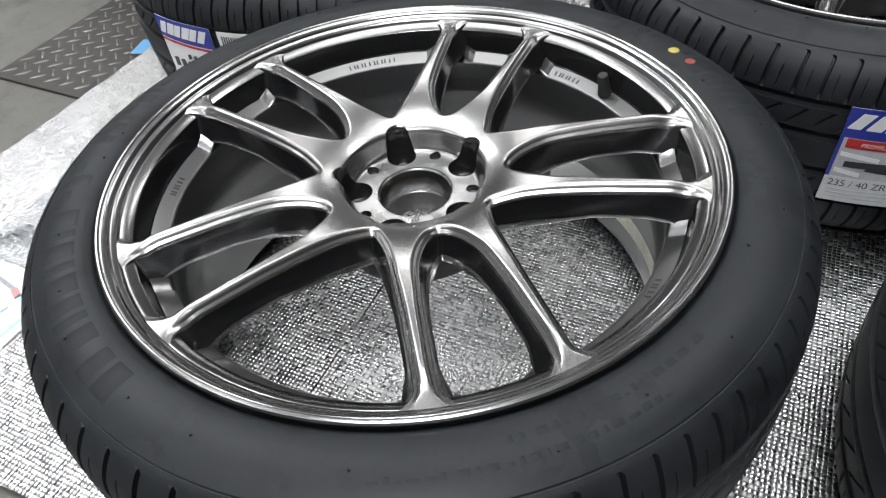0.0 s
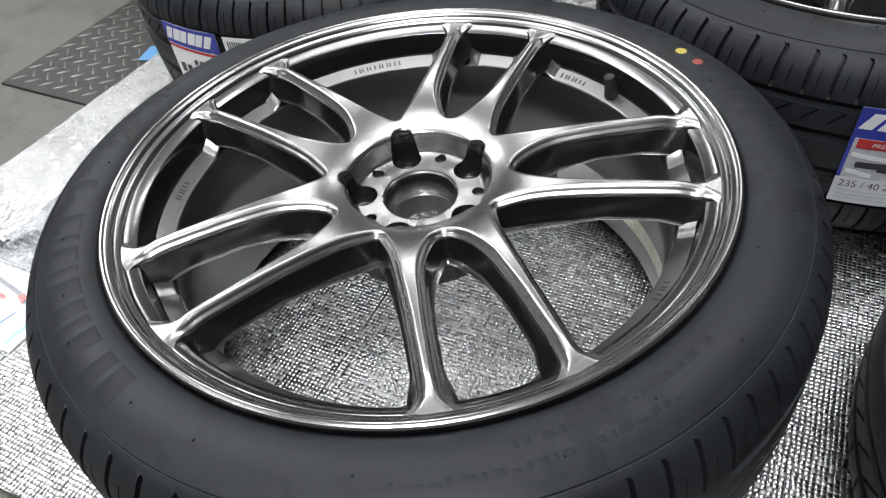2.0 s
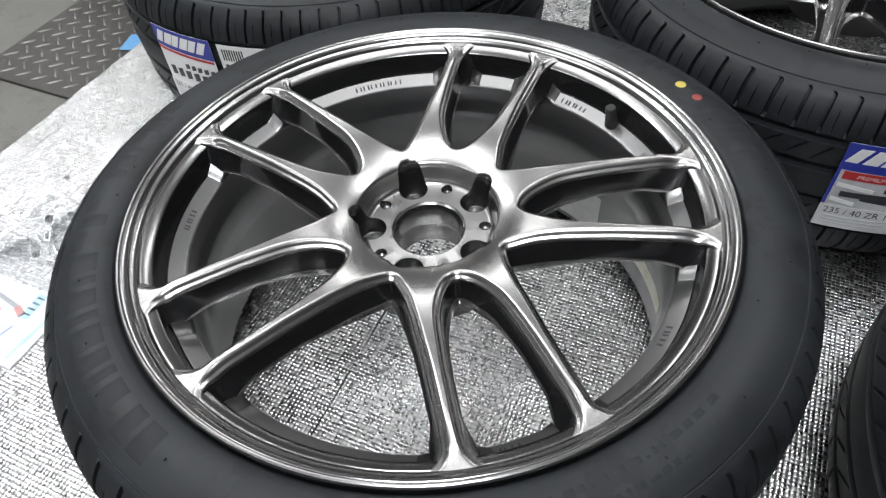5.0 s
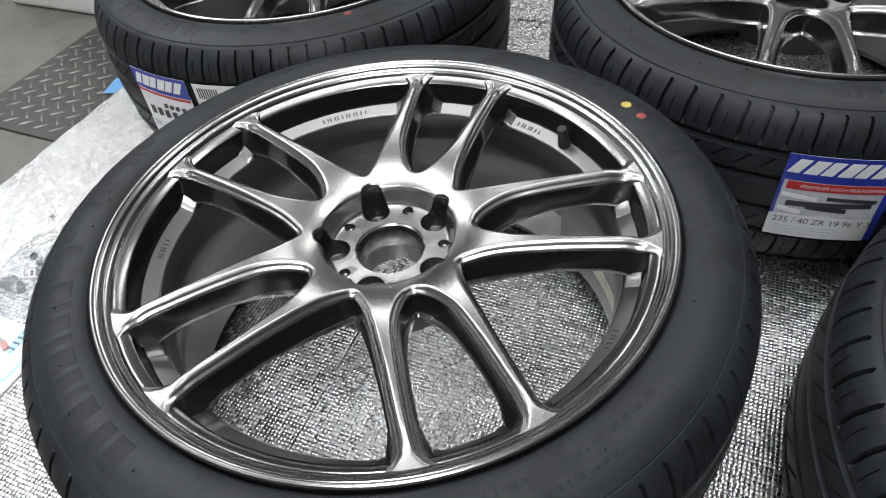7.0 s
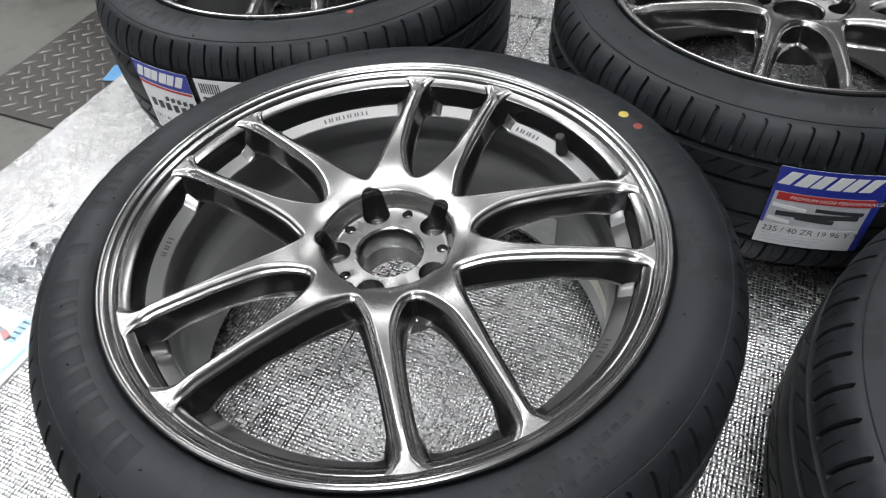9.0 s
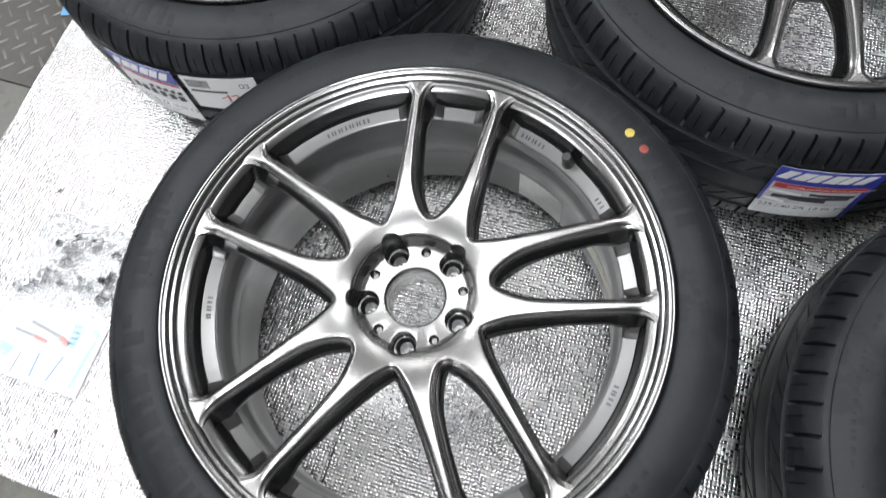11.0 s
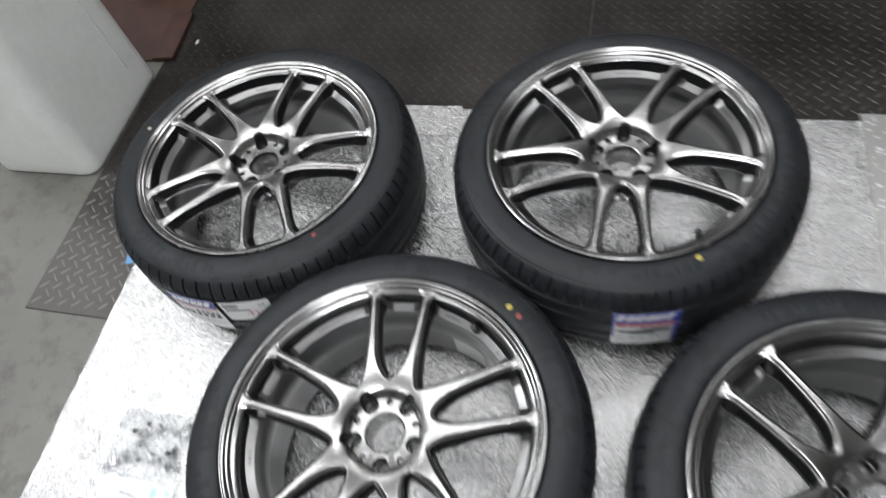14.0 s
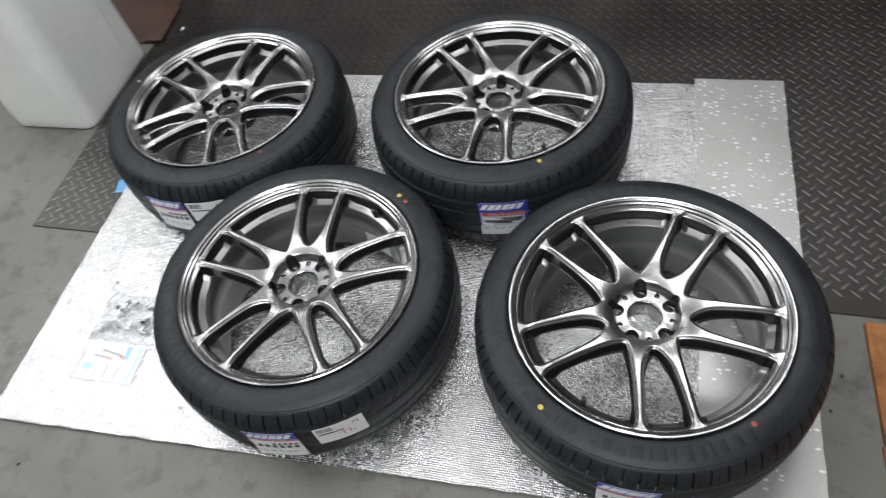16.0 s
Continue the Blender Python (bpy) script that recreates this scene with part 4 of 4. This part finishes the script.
    for k in range(3):
        part("print_line", round_patch("print_line", 0.33735, a - 8.6, a + 3 - k, 0.0855 - k * 0.005, 0.0868 - k * 0.005, SILVER_PAPER), lab)


L = "smoked metallic ten-spoke wheel with black tyre"
first = wheel(L + ", yellow and red dots together", 0.0, 0.0, 70.5, 34.5, (0.2832, 28.1), (0.2832, 23.3), -107.5, -85.5, 0.0, -114.0)
part("inner_sticker", round_patch("inner_sticker", 0.2262, 33.5, 51.0, 0.030, 0.088, INNER_PAPER, slant=0.004), first, label="pale grey paper sticker inside the barrel")
part("tape_strip", round_patch("tape_strip", 0.2262, -4.0, 26.0, 0.054, 0.0735, OLD_TAPE, slant=-0.004), first, label="yellowed tape strip inside the barrel")
wheel(L + ", beside the white bin", -0.151, 0.651, -18.5, None, (0.278, 147.0), (0.2765, -70.0), -121.0, -103.0, 203.0, -40.0, first_dot=PALE_DOT)
wheel(L + ", beside the plate seam", 0.552, 0.400, 31.5, -77.0, (0.276, -85.6), None, -104.2, None, 101.0, -171.3, True)
wheel(L + ", beside the wooden boards", 0.652, -0.290, -31.25, -141.0, (0.288, -151.0), (0.275, -74.4), -116.0, None, 51.0, 20.0)


# ---- white box ----
def tall_box():
    """A tall bin with broad rounded corners that widen upwards, and a rolled foot."""
    thing = tagged(new("plastic_bin"), "tall off-white plastic bin with broad rounded corners, scuffed, on the floor", "plastic bin")
    w, d, h = 0.318, 0.40, 0.78

    def ring(z, grow, r):
        x, y0, y1, pts = w / 2 + grow, -grow, d + grow, []
        for cx, cy, a0 in ((x - r, y1 - r, 0), (-x + r, y1 - r, 90), (-x + r, y0 + r, 180), (x - r, y0 + r, 270)):
            for k in range(13):
                a = radians(a0 + 90 * k / 12)
                pts.append((cx + r * math.cos(a), cy + r * math.sin(a), z))
        return pts

    levels = [(0.0, -0.012, 0.034), (0.002, -0.006, 0.038), (0.006, -0.002, 0.042), (0.014, 0.0, 0.046)]
    levels += [(0.05 + 0.06 * k, 0.008 * k / 12, 0.048 + 0.072 * k / 12) for k in range(13)] + [(h, 0.004, 0.118), (h + 0.006, -0.01, 0.108)]
    verts, faces = [], []
    for lv in levels:
        verts += ring(*lv)
    n = 52
    for i in range(len(levels) - 1):
        for k in range(n):
            faces.append((i * n + k, i * n + (k + 1) % n, (i + 1) * n + (k + 1) % n, (i + 1) * n + k))
    faces += [tuple(range(n))[::-1], tuple((len(levels) - 1) * n + k for k in range(n))]
    part("body", mesh_of("body", verts, faces, PLASTIC, 50), thing)
    part("side_rib", from_bm("side_rib", box_bm(0.004, 0.005, 0.62, 0.0015), PLASTIC), thing, Matrix.Translation((w / 2 + 0.0025, 0.30, 0.10)))
    thing.matrix_basis = GRID @ Matrix.Translation((-0.993 - w / 2, 0.604, -0.005))


tall_box()


# ---- small things ----
def scrap(name, label, cat, u, v, z, size, mat, seed, flat=0.4):
    """A small uneven crumb or scrap."""
    bm = bmesh.new()
    bmesh.ops.create_icosphere(bm, subdivisions=2, radius=1)
    for p in bm.verts:
        k = 0.75 + 0.5 * noise.noise(p.co * 1.7 + Vector((seed, 0, 0)))
        p.co = Vector((p.co.x * size[0] * k, p.co.y * size[1] * k, (p.co.z * k * flat + flat) * size[0]))
    ob = tagged(new(name, from_bm(name, bm, mat, 50)), label, cat)
    ob.matrix_basis = GRID @ Matrix.Translation((u, v, z)) @ Matrix.Rotation(seed * 1.3, 4, "Z")


scrap("rubber_crumb", "black rubber crumb on the foil mat", "rubber crumb", -0.281, -0.2515, MAT_TOP, (0.0055, 0.0035), BLACK, 1.0)
scrap("rubber_crumb", "small dark crumb on the foil mat", "rubber crumb", -0.700, -0.012, MAT_TOP, (0.0045, 0.002), BLACK, 2.0)
scrap("rubber_crumb", "small dark crumb near the plastic bag", "rubber crumb", -0.612, 0.056, MAT_TOP, (0.0055, 0.002), BLACK, 3.1)
scrap("dirt_crumb", "brown dirt crumb on the foil mat", "dirt crumb", -0.44, -0.262, MAT_TOP, (0.004, 0.003), STEEL, 4.0)
scrap("paper_scrap", "white paper scrap on the foil mat", "paper scrap", -0.655, 0.335, MAT_TOP, (0.006, 0.004), WHITE, 5.0)
scrap("paper_scrap", "white paper scrap on the steel plate", "paper scrap", -0.912, 1.12, 0.0, (0.016, 0.006), WHITE, 6.0, 0.15)
scrap("paper_scrap", "tiny pale scrap on the steel plate", "paper scrap", -0.83, 0.95, 0.0, (0.004, 0.003), WHITE, 7.0)
for k, (u, v) in enumerate(((-0.62, -0.43), (-0.18, -0.46), (0.12, -0.52), (1.09, -0.06), (1.10, -0.26), (1.12, 0.02))):
    scrap("dirt_crumb", "dark dirt crumb on the concrete", "dirt crumb", u, v, -0.005, (0.006, 0.0035), STEEL, 8.0 + k, 0.25)

# blue tape at the mat's corner
bm = box_bm(0.042, 0.05, 0.0012, 0.0004, seg=1)
tape = tagged(new("blue_tape", from_bm("blue_tape", bm, TAPE_BLUE)), "strip of blue masking tape at the mat's edge", "tape")
tape.matrix_basis = GRID @ Matrix.Translation((-0.768, 0.383, 0.0018)) @ Matrix.Rotation(radians(14), 4, "Z")


# bag of clips with its printed card
def clip_bag():
    bag = tagged(new("plastic_bag"), "clear plastic bag of small bright metal clips on the mat", "plastic bag")
    bag.matrix_basis = GRID @ Matrix.Translation((-0.525, -0.045, MAT_TOP))
    n, w, d = 26, 0.165, 0.135
    verts, faces = [], []
    for side in (1, 0):
        for i in range(n + 1):
            for j in range(n + 1):
                x, y = (i / n - 0.5), (j / n - 0.5)
                edge = max(0.0, (1 - (2 * abs(x)) ** 2.5) * (1 - (2 * abs(y)) ** 2.5))
                crumple = 0.006 * noise.noise((x * 9, y * 9, 1.0)) + 0.003 * noise.noise((x * 24, y * 24, 5.0))
                z = 0.0012 + edge * (0.017 + crumple) + 0.002 * abs(noise.noise((x * 14, y * 14, 2))) if side else 0.0004
                verts.append((x * w + 0.008 * noise.noise((y * 5, 0, side * 0)), y * d + 0.008 * noise.noise((x * 5, 3, 0)), z))
    m = (n + 1) ** 2
    for i in range(n):
        for j in range(n):
            q = i * (n + 1) + j
            faces.append((q, q + n + 1, q + n + 2, q + 1))
            faces.append((m + q, m + q + 1, m + q + n + 2, m + q + n + 1))
    film = part("film", mesh_of("film", verts, faces, FILM, 60), bag, label="crumpled clear film")
    film.visible_shadow = False
    rng = random.Random(4)
    bmc = bmesh.new()
    pts = [(-0.006, -0.004), (0.006, -0.004), (0.006, -0.0026), (-0.0045, -0.0026), (-0.0045, 0.004), (-0.006, 0.004)]
    lo = [bmc.verts.new((x, y, -0.004)) for x, y in pts]
    hi = [bmc.verts.new((x, y, 0.004)) for x, y in pts]
    bmc.faces.new(lo[::-1])
    bmc.faces.new(hi)
    for i in range(6):
        bmc.faces.new((lo[i], lo[(i + 1) % 6], hi[(i + 1) % 6], hi[i]))
    clip_me = from_bm("clip", bmc, CHROME, smooth=False)
    heaps = [(-0.021, 0.021), (0.006, 0.033), (-0.017, -0.006), (0.057, -0.006), (0.070, 0.034), (-0.036, -0.032), (0.066, -0.031), (0.026, -0.027), (-0.068, -0.044)]
    for k in range(60):
        hx, hy = heaps[k % 9]
        part("clip", clip_me, bag, Matrix.Translation((hx + rng.gauss(0, 0.007), hy + rng.gauss(0, 0.006), 0.0055 + rng.uniform(0, 0.006))) @ Euler((rng.uniform(-0.5, 0.5), rng.uniform(-0.5, 0.5), rng.uniform(0, 6.28))).to_matrix().to_4x4(), "bright bent metal clip")
    for k in range(5):
        a, r = rng.uniform(0, 6.283), math.sqrt(rng.random()) * 0.05
        part("plug", PLUG, bag, Matrix.Translation((r * math.cos(a) * 1.15, r * math.sin(a) * 0.85, 0.006 + rng.uniform(0, 0.006))) @ Euler((rng.uniform(0, 3), rng.uniform(0, 3), 0)).to_matrix().to_4x4(), "dark round plug")
    # the flat end of the bag over its card
    verts = [(0.008 + (i / 16 - 0.5) * 0.176, -0.118 + (j / 12 - 0.5) * 0.116, 0.0034 + 0.0016 * noise.noise((i * 0.6, j * 0.6, 4.0))) for i in range(17) for j in range(13)]
    end = part("film_end", mesh_of("film_end", verts, [(i * 13 + j, i * 13 + j + 13, i * 13 + j + 14, i * 13 + j + 1) for i in range(16) for j in range(12)], FILM, 60), bag, label="flat clear end of the bag")
    end.visible_shadow = False
    card = tagged(new("printed_card"), "white and pale blue printed card under the bag's edge", "printed card")
    card.matrix_basis = GRID @ Matrix.Translation((-0.513, -0.166, MAT_TOP + 0.0012))
    part("sheet", from_bm("sheet", box_bm(0.155, 0.098, 0.0008, 0.0002, seg=1), WHITE), card)

    def ink(name, x0, y0, x1, y1, wide, mat, label=""):
        """A printed stroke from one end to the other."""
        a, b = Vector((x0, y0, 0)), Vector((x1, y1, 0))
        m = Matrix.Translation(((x0 + x1) / 2, (y0 + y1) / 2, 0.0008)) @ Matrix.Rotation(math.atan2(y1 - y0, x1 - x0), 4, "Z")
        part(name, from_bm(name, box_bm((b - a).length, wide, 0.0003), mat, smooth=False), card, m, label)

    ink("pictured_stem", -0.036, 0.029, 0.016, 0.020, 0.0055, HAZY_GREY, "grey pictured stem")
    ink("pictured_tip", 0.016, 0.020, 0.033, 0.012, 0.0085, HAZY_RED, "red pictured tip paled by film haze")
    ink("pictured_stem", -0.054, 0.013, -0.022, 0.011, 0.0045, HAZY_GREY, "grey pictured stem")
    ink("pictured_tip", -0.022, 0.011, 0.001, 0.008, 0.0060, HAZY_RED, "red pictured tip paled by film haze")
    ink("print_line", -0.029, -0.014, -0.031, -0.045, 0.0022, HAZY_GREY)
    ink("print_line", -0.002, -0.008, -0.001, -0.042, 0.0026, HAZY_BLUE, "blue print line")
    ink("print_line", 0.034, -0.003, 0.025, -0.041, 0.0026, HAZY_BLUE, "blue print line")
    ink("blue_band", 0.035, 0.046, 0.037, 0.009, 0.014, SKY_BLUE, "pale blue print band")
    ink("blue_band", 0.068, 0.030, 0.062, -0.040, 0.006, SKY_BLUE, "pale blue print band")
    ink("blue_field", 0.058, 0.044, 0.070, 0.034, 0.008, SKY_BLUE, "pale blue print field")
    ink("blue_field", -0.068, -0.014, -0.044, -0.020, 0.018, SKY_BLUE, "pale blue print field")
    for k in range(4):
        ink("print_line", 0.030, 0.040 - 0.008 * k, 0.042, 0.040 - 0.008 * k, 0.0022, HAZY_BLUE, "blue print line")


PLUG = lathe("plug", [(0.0001, 0.004), (0.0042, 0.004), (0.0048, 0.0032), (0.0048, -0.003), (0.0025, -0.004), (0.0001, -0.004)], 12, BLACK)
clip_bag()

# things behind the bin
sheet = tagged(new("timber_sheet", from_bm("timber_sheet", box_bm(0.46, 0.9, 0.0048, 0.001, seg=1), RUST)), "dark red-brown timber sheet on the concrete behind the bin", "timber sheet")
sheet.matrix_basis = GRID @ Matrix.Translation((-1.224, 1.49, -0.005))
block = tagged(new("timber_block", from_bm("timber_block", box_bm(0.07, 0.2, 0.012, 0.003), RUST)), "reddish-brown timber offcut lying behind the bin", "timber block")
block.matrix_basis = GRID @ Matrix.Translation((-1.0, 1.14, 0.0)) @ Matrix.Rotation(radians(4), 4, "Z")
stand = tagged(new("machine_stand"), "dark steel machine stand with a pale cast foot", "machine stand")
stand.matrix_basis = GRID @ Matrix.Translation((-1.06, 1.46, 0.0))
part("base", from_bm("base", box_bm(0.34, 0.26, 0.10, 0.008), STEEL), stand)
part("column", from_bm("column", box_bm(0.12, 0.12, 0.7, 0.01, (0, 0.03, 0.098)), STEEL), stand)
part("foot", from_bm("foot", box_bm(0.05, 0.10, 0.055, 0.008, (0.19, -0.09, 0.0)), PLASTIC), stand, label="pale cast foot")
